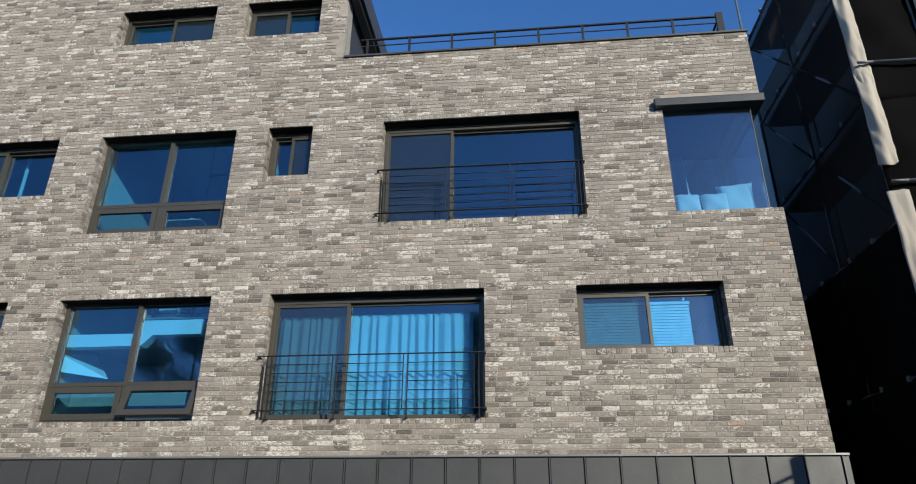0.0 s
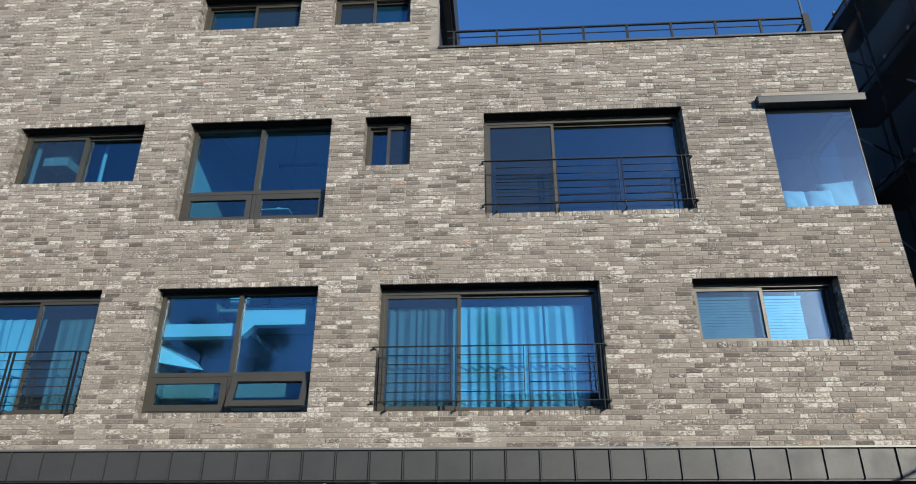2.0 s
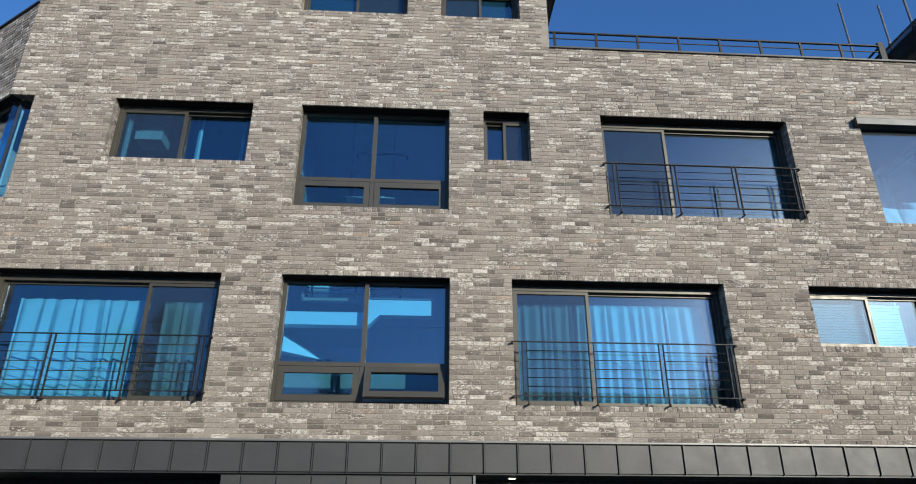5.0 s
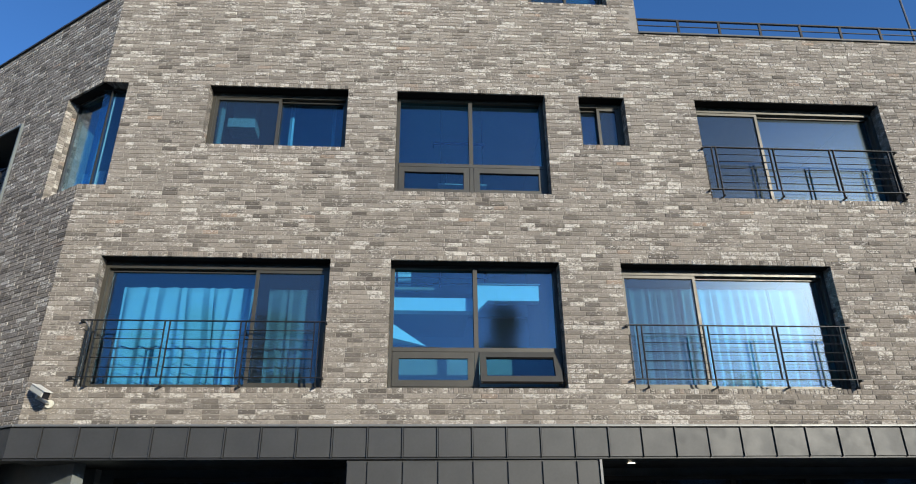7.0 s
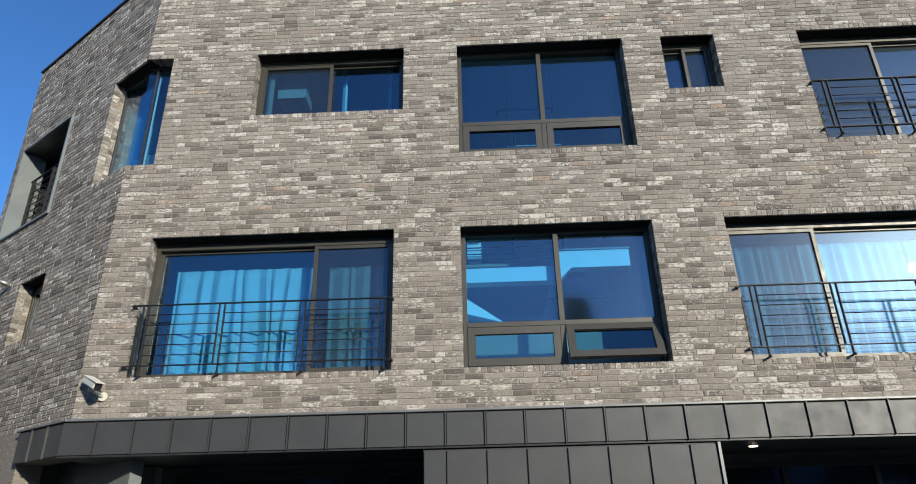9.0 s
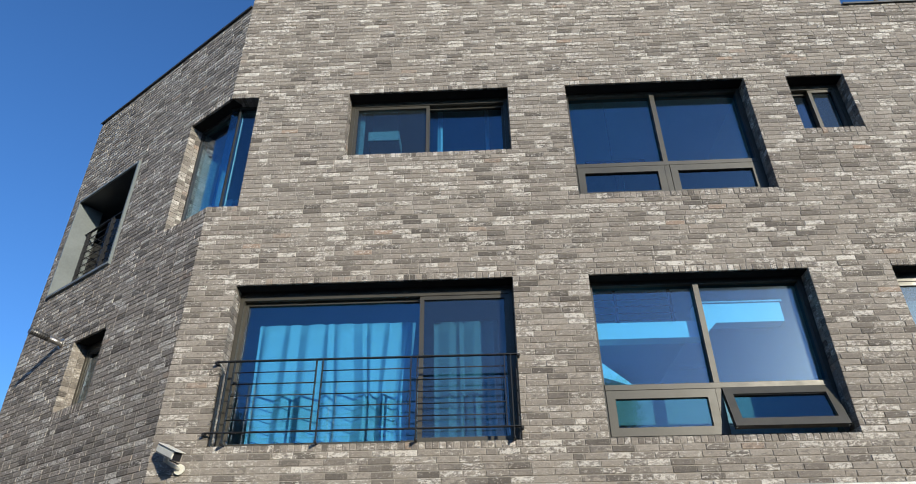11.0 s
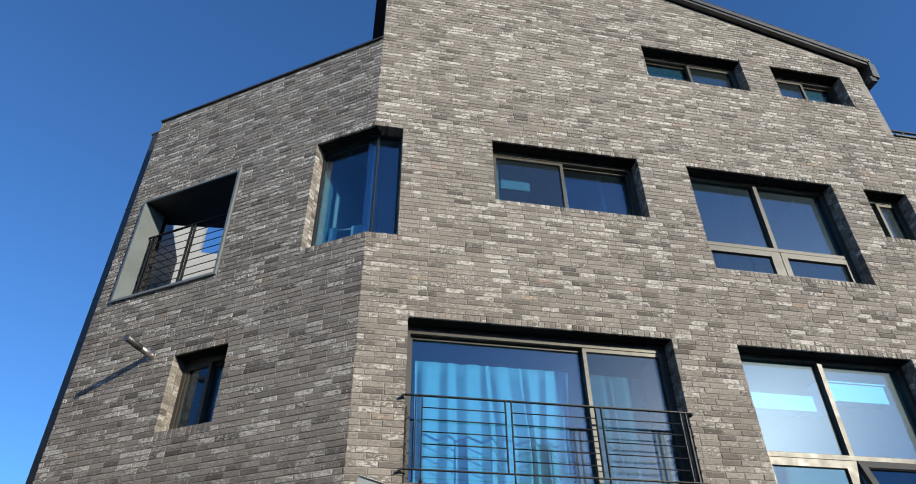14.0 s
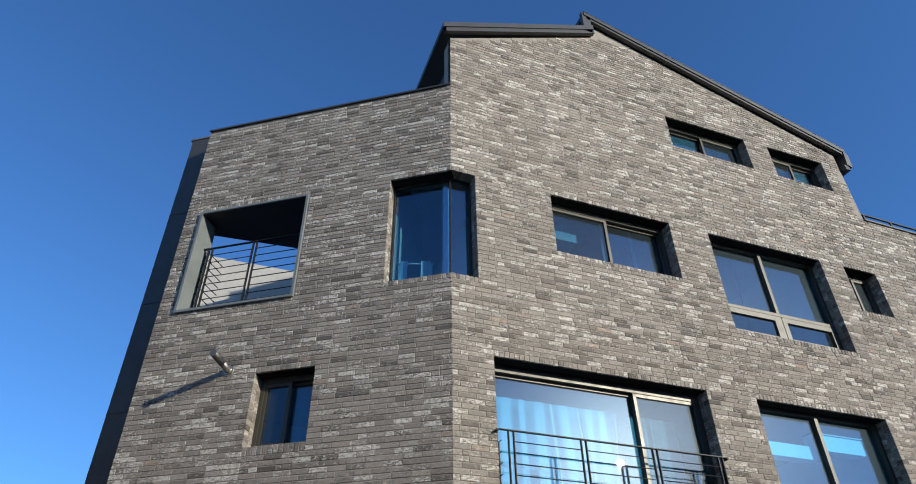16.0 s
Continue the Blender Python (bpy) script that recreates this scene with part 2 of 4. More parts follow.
def part(name, bm, mat, parent=None, label="", m=None):
    me = bpy.data.meshes.new(name)
    if isinstance(bm, bmesh.types.BMesh):
        bm.to_mesh(me)
        bm.free()
    else:
        me.from_pydata(*bm)
    me.materials.append(mat)
    ob = new(name, me)
    if parent:
        ob.parent = parent
    if m:
        ob.matrix_basis = m
    if label:
        ob["label"] = label
    return ob


def new_box(*a, bevel=0.0):
    return box(bmesh.new(), *a, bevel=bevel)


def empty(name, m, label, category, group="", kind=""):
    ob = new(name)
    ob.empty_display_size = 0.2
    ob.matrix_basis = m
    return tagged(ob, label, category, group, kind)


# ---- plan: the front wall stands at y = 9.1, the angled wall turns back at its corner ----
YF, CX, ANGLE = 9.1, -10.675, R(34.2)
FRONT = Matrix.Translation((0, YF, 0))
SIDE = Matrix.Translation((CX, YF, 0)) @ Matrix.Rotation(-ANGLE, 4, 'Z')
XR, SL = 4.33, 4.23
Z0, ZTOP_R, ZTOP_L = 2.83, 9.25, 9.76
DEEP = 0.25
COURSE, LONG, GAP = 0.0663, 0.217, 0.009
UT, UB, LT, LB = 7.925, 6.155, 5.07, 3.295

OPEN_FRONT = {
    "L1": (-10.14, -7.065, LB, LT), "L2": (-6.235, -3.87, LB, LT), "L3": (-2.985, 0.11, LB, LT), "L4": (1.385, 3.347, 4.17, LT),
    "U1": (-9.085, -6.98, 6.875, UT), "U2": (-6.225, -3.897, UB, UT), "U3": (-3.355, -2.618, 7.03, UT), "U4": (-1.465, 1.615, UB, UT),
    "U5": (2.865, XR, 6.135, 7.86), "U0": (CX, -10.305, UB, UT), "G1": (-6.425, -4.633, 9.842, 10.605), "G2": (-4.06, -2.70, 9.842, 10.605),
}
OPEN_SIDE = {"U0": (-0.91, 0.0, UB, UT), "LO": (-3.94, -2.19, 6.14, 7.90), "S1": (-2.53, -1.73, 4.13, LT)}


def roof_front(x):
    """Height of the front wall's top."""
    if x > -2.215:
        return ZTOP_R
    if x > -7.74:
        return 10.97 + (-2.215 - x) / 5.525 * 1.77
    return 10.96 + (x - CX) / (-7.74 - CX) * 1.38


def wall_core(name, label, frame_m, x0, x1, top, openings, breaks=(), low=Z0):
    """The mortar-faced core of a wall, 0.3 m thick, with its openings through it."""
    g = 0.006
    rects = [(a - (g if a > x0 else 0), b + (g if b < x1 else 0), c - g, d + g) for a, b, c, d in openings.values()]
    xs = sorted({x0, x1, *breaks, *[v for r in rects for v in r[:2]]})
    bm = bmesh.new()
    y0, y1 = 0.0065, 0.30
    for a, b in zip(xs, xs[1:]):
        e = 1e-4
        ta, tb = top(a + e), top(b - e)
        cut = sorted({low, *[v for r in rects if r[0] < (a + b) / 2 < r[1] for v in r[2:]]})
        for i, c in enumerate(cut):
            last = i == len(cut) - 1
            d0, d1 = (ta, tb) if last else (cut[i + 1], cut[i + 1])
            mid = (c + (d0 + d1) / 2) / 2
            if any(r[0] < (a + b) / 2 < r[1] and r[2] < mid < r[3] for r in rects):
                continue
            prism(bm, [(a, c), (b, c), (b, d1), (a, d0)], y0, y1)
    return tagged(part(name, bm, MORTAR, None, "", frame_m), label, "wall", kind="structure")


BRICK_FACES = [(0, 1, 2, 3), (4, 5, 1, 0), (5, 6, 2, 1), (6, 7, 3, 2), (7, 4, 0, 3), (8, 9, 5, 4), (9, 10, 6, 5), (10, 11, 7, 6), (11, 8, 4, 7)]


def brick_verts(a, b, c, d, y0, y1):
    """A brick from x a to b and z c to d, its face at y0 with a small worn edge, its back at y1."""
    e = 0.004
    out = [(x, y0, z) for x, z in ((a + e, c + e), (b - e, c + e), (b - e, d - e), (a + e, d - e))]
    out += [(x, y0 + e, z) for x, z in ((a, c), (b, c), (b, d), (a, d))]
    out += [(x, y1, z) for x, z in ((a, c), (b, c), (b, d), (a, d))]
    return out


def lay_bricks(wall, x0, x1, top, openings, seed, kept):
    """Courses of brick round the openings, a row of headers over and under each; kept(a, z) picks the bricks made one by one."""
    rng = random.Random(seed)
    blocks, joined, single = [], [], []

    def put(a, b, c, d, y0, y1, one=False):
        (single if one else joined).append((a, b, c, d, y0 + rng.uniform(-0.0025, 0.0025), y1))

    for key, (a, b, c, d) in openings.items():
        up = Z0 + math.ceil((d + 0.045 - Z0) / COURSE) * COURSE
        dn = Z0 + math.floor((c - 0.045 - Z0) / COURSE) * COURSE
        if key == "U5":
            up = Z0 + math.ceil((8.09 - Z0) / COURSE) * COURSE
        if key == "LO":
            blocks.append((a - 0.03, b + 0.03, dn, up, c, d))
        else:
            blocks.append((a, b, dn, up, c, d))
        n = max(1, round((b - a) / 0.0665))
        w = (b - a) / n
        for i in range(n):
            l, r = a + i * w + GAP / 2, a + (i + 1) * w - GAP / 2
            if key != "U5":
                put(l, r, d, up - GAP, 0.0, DEEP)
            put(l, r, dn, c, 0.0, DEEP)
    rows = int((max(top(x0 + 0.01), top(-7.75), top(x1 - 0.01)) - Z0) / COURSE) + 1
    for k in range(rows):
        c, d = Z0 + k * COURSE, Z0 + (k + 1) * COURSE - GAP
        spans = [(x0, x1)]
        for a, b, lo, hi, zc, zd in blocks:
            if lo < d - 0.01 and hi > c + 0.01:
                spans = [s for l, r in spans for s in ((l, min(r, a)), (max(l, b), r)) if s[1] - s[0] > 0.012]
        x = x0 - LONG * ((k % 2) * 0.5 + rng.uniform(0, 0.16))
        cuts = []
        while x < x1:
            step = LONG * (0.5 if rng.random() < 0.07 else 1) + rng.uniform(-0.004, 0.004)
            cuts.append((x, x + step - GAP))
            x += step
        for l, r in spans:
            for a, b in cuts:
                a2, b2 = max(a, l), min(b, r)
                if b2 - a2 < 0.02:
                    continue
                if r - b2 < 0.03:
                    b2 = r
                if a2 - l < 0.03:
                    a2 = l
                if min(top(a2), top(b2)) < d - 0.02:
                    continue
                put(a2, b2, c, d, 0.0, 0.10, kept(a2, c))
            # bricks that return into the openings
            for a, b, lo, hi, zc, zd in blocks:
                if zc - 0.03 < c and d < zd + 0.03:
                    if abs(r - a) < 0.002:
                        put(r - 0.06, r, c, d, 0.11, DEEP + 0.02)
                    if abs(l - b) < 0.002:
                        put(l, l + 0.06, c, d, 0.11, DEEP + 0.02)
    joined += single[300:]
    verts, faces = [], []
    for q in joined:
        o = len(verts)
        verts += brick_verts(*q)
        faces += [tuple(i + o for i in f) for f in BRICK_FACES]
    rest = part("brick_courses", (verts, [], faces), BRICK, wall, "grey-brown bricks with pale smears")
    rest["kind"] = "stuff"
    shared = {}
    for a, b, c, d, y0, y1 in single[:300]:
        w = round((b - a) / 0.01) * 0.01
        if w not in shared:
            me = bpy.data.meshes.new("brick")
            me.from_pydata(brick_verts(0, 1, 0, d - c, 0, y1), [], BRICK_FACES)
            for v in me.vertices:
                v.co.x = v.co.x * w
            me.materials.append(BRICK)
            shared[w] = me
        ob = new("brick", shared[w])
        ob.parent = wall
        ob.matrix_basis = Matrix.Translation((a, y0, c))


# ---- structure ----
wall_front = wall_core("wall_front", "tall front wall of grey-brown brick with pale smeared faces", FRONT, CX, XR, roof_front, OPEN_FRONT, (-7.74, -2.215))
wall_side = wall_core("wall_side", "angled brick wall beside the corner, in raking light", SIDE, -SL, 0.0, lambda x: ZTOP_L, OPEN_SIDE)

gbm = new_box(-400, 400, -400, 400, -0.5, 0.0)
ground = tagged(part("ground", gbm, ASPHALT), "grey asphalt street in front of the building", "ground", kind="structure")


def coping(name, label, m, x0, x1, z):
    bm = new_box(x0, x1, -0.03, 0.34, z, z + 0.022, bevel=0.003)
    box(bm, x0, x1, -0.03, -0.025, z - 0.012, z)
    return tagged(part(name, bm, ZINC, None, "", m), label, "coping", kind="structure")


coping("coping_terrace", "dark metal coping along the terrace parapet", FRONT, -2.21, XR + 0.02, ZTOP_R)
coping("coping_side", "dark metal coping on the angled brick wall", SIDE, -SL - 0.02, 0.0, ZTOP_L)

# the right end wall and the parts of the block that close it behind
bm = bmesh.new()
for c, d in ((0.0, 6.135), (7.86, ZTOP_R)):
    box(bm, 0.0, 0.30, 0.30, 9.0, c, d)
box(bm, 0.0, 0.30, 1.5, 9.0, 6.135, 7.86)
tagged(part("wall_east", bm, MORTAR, None, "", Matrix.Translation((XR - 0.30, YF, 0))), "plain rendered side wall of the block", "wall", kind="structure")
bm = new_box(-11.2, XR, 18.1, 18.4, 0.0, 9.2)
tagged(part("wall_back", bm, STUCCO), "plain pale back wall closing the block", "wall", kind="structure")
bm = new_box(-2.21, XR - 0.3, YF + 0.3, 18.1, 8.90, 9.10)
tagged(part("terrace_floor", bm, CONCRETE), "grey roof terrace slab behind the parapet", "terrace", kind="structure")
bm = bmesh.new()
prism(bm, [(CX + 0.02, 9.0), (CX + 0.02, 10.9), (-7.74, 12.2), (-2.24, 10.75), (-2.24, 9.0)], YF + 0.3, YF + 0.32)
for x in (CX + 0.15, -2.3):
    box(bm, x - 0.05, x + 0.05, YF + 0.32, 15.0, 9.0, 10.72)
tagged(part("wall_attic", bm, ZINC), "dark metal-clad side walls of the attic", "wall", kind="structure")


# ---- roof ----
def roof():
    ob = empty("roof", FRONT, "dark standing-seam metal gable roof with a stepped ridge", "roof", kind="structure")
    def slab(name, pts, t, y0, y1, mat):
        (xa, za), (xb, zb) = pts
        part(name, prism(bmesh.new(), [(xa, za), (xb, zb), (xb, zb + t), (xa, za + t)], y0, y1), mat, ob)
    slab("verge", ((-7.82, 12.775), (-2.02, 10.945)), 0.15, -0.10, -0.02, ZINC)
    slab("verge", ((CX - 0.10, 10.99), (-7.70, 12.37)), 0.17, -0.10, -0.02, ZINC)
    part("verge", prism(bmesh.new(), [(-7.92, 12.36), (-7.74, 12.36), (-7.74, 12.90), (-7.92, 12.96)], -0.10, -0.02), ZINC, ob)
    part("eave", prism(bmesh.new(), [(-2.10, 10.64), (-1.98, 10.60), (-1.94, 10.93), (-2.04, 11.06)], -0.12, 6.0), ZINC, ob)
    slab("covering", ((-7.88, 12.86), (-1.99, 11.0)), 0.10, -0.12, 6.0, ZINC)
    slab("covering", ((CX - 0.16, 11.06), (-7.72, 12.46)), 0.12, -0.12, 6.0, ZINC)
    slab("flashing", ((-7.88, 12.965), (-1.99, 11.105)), 0.010, -0.125, -0.06, ZINC)
    part("ridge_wall", new_box(-7.80, -7.74, -0.02, 6.0, 12.4, 12.85), ZINC, ob)
    for k in range(1, 10):
        x = -7.6 + k * 0.55
        z = 12.96 - (x + 7.88) / 5.89 * 1.86
        part("seam", new_box(x, x + 0.02, -0.1, 6.0, z - 0.02, z + 0.03), ZINC, ob)
    part("gutter", new_box(-2.16, -2.04, -0.10, 6.0, 10.52, 10.64), FRAME_DARK, ob)


roof()


# ---- zinc fascia over the ground floor ----
def fascia():
    ob = empty("fascia_band", FRONT, "dark grey zinc panels with standing seams over the ground floor", "cladding", kind="structure")
    x0, x1, y, zt, zb = CX - 0.05, XR + 0.12, -0.06, 2.80, 2.435
    part("backing", new_box(x0, x1, -0.04, 0.28, zb, zt), ZINC, ob)
    part("cap", new_box(x0, x1, -0.085, 0.0, zt, zt + 0.028, bevel=0.004), ZINC_EDGE, ob, "paler metal drip edge")
    k0 = -13
    xs = [x0] + [-5.148 + 0.4324 * k for k in range(k0, 24) if x0 + 0.1 < -5.148 + 0.4324 * k < x1 - 0.03] + [x1]
    rng = random.Random(4)
    for a, b in zip(xs, xs[1:]):
        d = rng.uniform(-0.002, 0.002)
        part("panel", new_box(a + 0.012, b - 0.012, y + d, -0.03, zb + 0.004, zt - 0.012, bevel=0.003), ZINC, ob)
    for a in xs[1:-1]:
        part("seam", new_box(a - 0.006, a + 0.006, y - 0.022, y + 0.02, zb, zt - 0.004), ZINC, ob)
    part("soffit", new_box(x0, x1, -0.05, 1.3, zb - 0.02, zb - 0.002), FRAME_DARK, ob, "black soffit")
    # the panelled pier under the band
    x0, x1 = -6.69, -3.56
    xs = [x0] + [-5.148 + 0.4324 * k for k in range(-3, 4) if x0 + 0.1 < -5.148 + 0.4324 * k < x1 - 0.1] + [x1]
    for a, b in zip(xs, xs[1:]):
        part("panel", new_box(a + 0.010, b - 0.010, -0.035, 0.0, 0.02, zb - 0.045, bevel=0.003), ZINC, ob)
    part("pier", new_box(x0, x1, -0.012, 0.5, 0.0, zb - 0.025), ZINC, ob)
    part("pier_edge", new_box(x1, x1 + 0.03, -0.06, 0.2, 0.0, zb - 0.03), ZINC_EDGE, ob)
    # the return along the angled wall
    sd = empty("fascia_band", SIDE, "dark grey zinc panels turning the corner below the brick", "cladding", kind="structure")
    part("backing", new_box(-1.15, 0.03, -0.04, 0.28, zb, zt), ZINC, sd)
    part("cap", new_box(-1.17, 0.05, -0.085, 0.0, zt, zt + 0.028, bevel=0.004), ZINC_EDGE, sd)
    for i in range(3):
        part("panel", new_box(-1.15 + i * 0.39 + 0.012, -1.15 + (i + 1) * 0.39 - 0.012, y, -0.03, zb + 0.004, zt - 0.012, bevel=0.003), ZINC, sd)
    for i in range(1, 3):
        part("seam", new_box(-1.156 + i * 0.39, -1.144 + i * 0.39, y - 0.022, y + 0.02, zb, zt - 0.004), ZINC, sd)


fascia()
bm = new_box(-SL, -1.17, 0.0, 0.3, 0.0, Z0)
tagged(part("wall_plinth", bm, BRICK, None, "", SIDE), "brick foot of the angled wall", "wall", kind="structure")

# ground floor recess behind the band
bm = new_box(-12.2, XR, YF + 1.3, YF + 1.5, 0.0, 2.93)
tagged(part("wall_ground", bm, LOGGIA), "dark grey-green wall set back below the fascia", "wall", kind="structure")
bm = new_box(-1.60, 0.35, 0.60, 0.75, 0.0, 2.93)
tagged(part("wall_ground", bm, LOGGIA, None, "", SIDE), "grey-green metal wall below the turning fascia", "wall", kind="structure")
bm = new_box(-10.25, -10.05, YF + 0.92, YF + 1.10, 0.0, 2.40)
tagged(part("wall_ground", bm, LOGGIA), "grey-green metal pier beside the entrance", "wall", kind="structure")


# ---- windows ----
def casement(ob, name, x0, x1, z0, z1, y, w, glass=None, mat=None, depth=0.05, m=None):
    """A sash of four mitred bars with its pane; its face at y."""
    mat = mat or FRAME
    sash = part(name, bmesh.new(), mat, ob)
    bm = bmesh.new()
    for o in ([(x0, z0), (x1, z0), (x1 - w, z0 + w), (x0 + w, z0 + w)], [(x1, z0), (x1, z1), (x1 - w, z1 - w), (x1 - w, z0 + w)],
              [(x1, z1), (x0, z1), (x0 + w, z1 - w), (x1 - w, z1 - w)], [(x0, z1), (x0, z0), (x0 + w, z0 + w), (x0 + w, z1 - w)]):
        prism(bm, [(a, b) for a, b in o], y, y + depth)
    bm.to_mesh(sash.data)
    bm.free()
    if m:
        sash.matrix_basis = m
    part("pane", new_box(x0 + w - 0.004, x1 - w + 0.004, y + depth * 0.5, y + depth * 0.5 + 0.006, z0 + w - 0.004, z1 - w + 0.004), glass or GLASS, sash, "blue-tinted reflective pane")
    part("gasket", frame_ring(x0 + w - 0.008, x1 - w + 0.008, z0 + w - 0.008, z1 - w + 0.008, 0.012, y + depth * 0.35, y + depth * 0.49), BLACK, sash)
    return sash


def frame_ring(x0, x1, z0, z1, w, y0, y1):
    bm = bmesh.new()
    box(bm, x0, x1, y0, y1, z0, z0 + w)
    box(bm, x0, x1, y0, y1, z1 - w, z1)
    box(bm, x0, x0 + w, y0, y1, z0 + w, z1 - w)
    box(bm, x1 - w, x1, y0, y1, z0 + w, z1 - w)
    return bm


def window(name, label, m, rect, split, kind, group=""):
    """kind: slide_l or slide_r (the narrow leaf with a screen on that side), awning, pair."""
    x0, x1, z0, z1 = rect
    ob = empty(name, m, label, "window", group, "structure")
    f, y = 0.05, 0.19
    part("frame", frame_ring(x0 + 0.004, x1 - 0.004, z0 + 0.004, z1 - 0.004, f, y, y + 0.12), FRAME, ob, "bronze-grey aluminium frame")
    # black plate puts the brick soffit's shade into colour
    part("soffit_shade_plate", new_box(x0 + 0.002, x1 - 0.002, 0.03, y - 0.002, z1 - 0.006, z1 - 0.001), SOFFIT_SHADE, ob, "black plate standing in for the shade under the brick headers")
    a, b, c, d = x0 + f, x1 - f, z0 + f, z1 - f
    if kind == "awning":
        zm = z0 + 0.31 * (z1 - z0)
        part("mullion", new_box(split - 0.03, split + 0.03, y - 0.005, y + 0.11, c, d), FRAME, ob)
        part("transom", new_box(a, b, y - 0.012, y + 0.11, zm - 0.03, zm + 0.03, bevel=0.003), FRAME, ob)
        for l, r in ((a, split - 0.03), (split + 0.03, b)):
            part("pane", new_box(l - 0.004, r + 0.004, y + 0.055, y + 0.061, zm + 0.03, d), GLASS, ob, "large blue-tinted reflective pane")
        for i, (l, r) in enumerate(((a, split - 0.03), (split + 0.03, b))):
            tilt = None
            if "open" in label and i == 1:
                tilt = Matrix.Translation((0, y + 0.02, zm - 0.03)) @ Matrix.Rotation(R(-20), 4, 'X') @ Matrix.Translation((0, -y - 0.02, -zm + 0.03))
            s = casement(ob, "awning_sash", l + 0.006, r - 0.006, c + 0.004, zm - 0.034, y - 0.012, 0.085, GLASS_CLEAR, FRAME, 0.06, tilt)
            if tilt:
                for x in (l + 0.02, r - 0.02):
                    part("stay_arm", rod(bmesh.new(), (x, y + 0.03, c + 0.10), (x, y - 0.15, c + 0.03), 0.006, 6), STEEL, ob, "thin steel stay arm")
            part("handle", new_box((l + r) / 2 - 0.05, (l + r) / 2 + 0.05, y + 0.05, y + 0.075, c + 0.02, c + 0.04), BLACK, s)
    else:
        # a deep head rail, its lower edge below the lintel's shade
        drop = 0.055 if z1 - z0 > 1.5 else 0.03
        part("head_rail", new_box(a, b, y + 0.002, y + 0.115, d - drop, d, bevel=0.003), FRAME, ob)
        d -= drop
        left = kind.endswith("_l") or kind == "pair"
        n0, n1, w0, w1 = (a, split + 0.02, split - 0.02, b) if left else (split - 0.02, b, a, split + 0.02)
        casement(ob, "fixed_sash", w0, w1, c, d, y + 0.065, 0.035, GLASS)
        casement(ob, "sliding_sash", n0, n1, c, d, y + 0.012, 0.045, GLASS_SOFT, FRAME, 0.045)
        part("track", new_box(a, b, y + 0.005, y + 0.06, c - 0.012, c), FRAME, ob)
    return ob


W = OPEN_FRONT
GROUP = "windows of the front wall"
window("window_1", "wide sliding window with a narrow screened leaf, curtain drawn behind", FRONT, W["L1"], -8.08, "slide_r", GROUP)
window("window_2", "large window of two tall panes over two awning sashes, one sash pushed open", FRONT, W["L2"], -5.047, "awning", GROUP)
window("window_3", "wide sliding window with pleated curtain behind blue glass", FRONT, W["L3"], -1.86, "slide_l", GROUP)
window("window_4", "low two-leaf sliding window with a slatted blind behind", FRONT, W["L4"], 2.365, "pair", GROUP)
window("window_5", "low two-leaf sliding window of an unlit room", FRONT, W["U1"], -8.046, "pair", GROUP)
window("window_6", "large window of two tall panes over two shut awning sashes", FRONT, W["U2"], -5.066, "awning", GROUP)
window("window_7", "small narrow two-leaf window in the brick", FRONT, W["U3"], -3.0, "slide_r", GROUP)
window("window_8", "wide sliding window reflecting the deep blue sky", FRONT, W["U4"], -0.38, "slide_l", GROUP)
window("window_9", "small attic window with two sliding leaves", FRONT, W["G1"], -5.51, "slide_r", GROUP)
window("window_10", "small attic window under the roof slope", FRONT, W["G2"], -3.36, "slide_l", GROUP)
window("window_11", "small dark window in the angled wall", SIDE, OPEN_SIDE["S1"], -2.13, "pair")


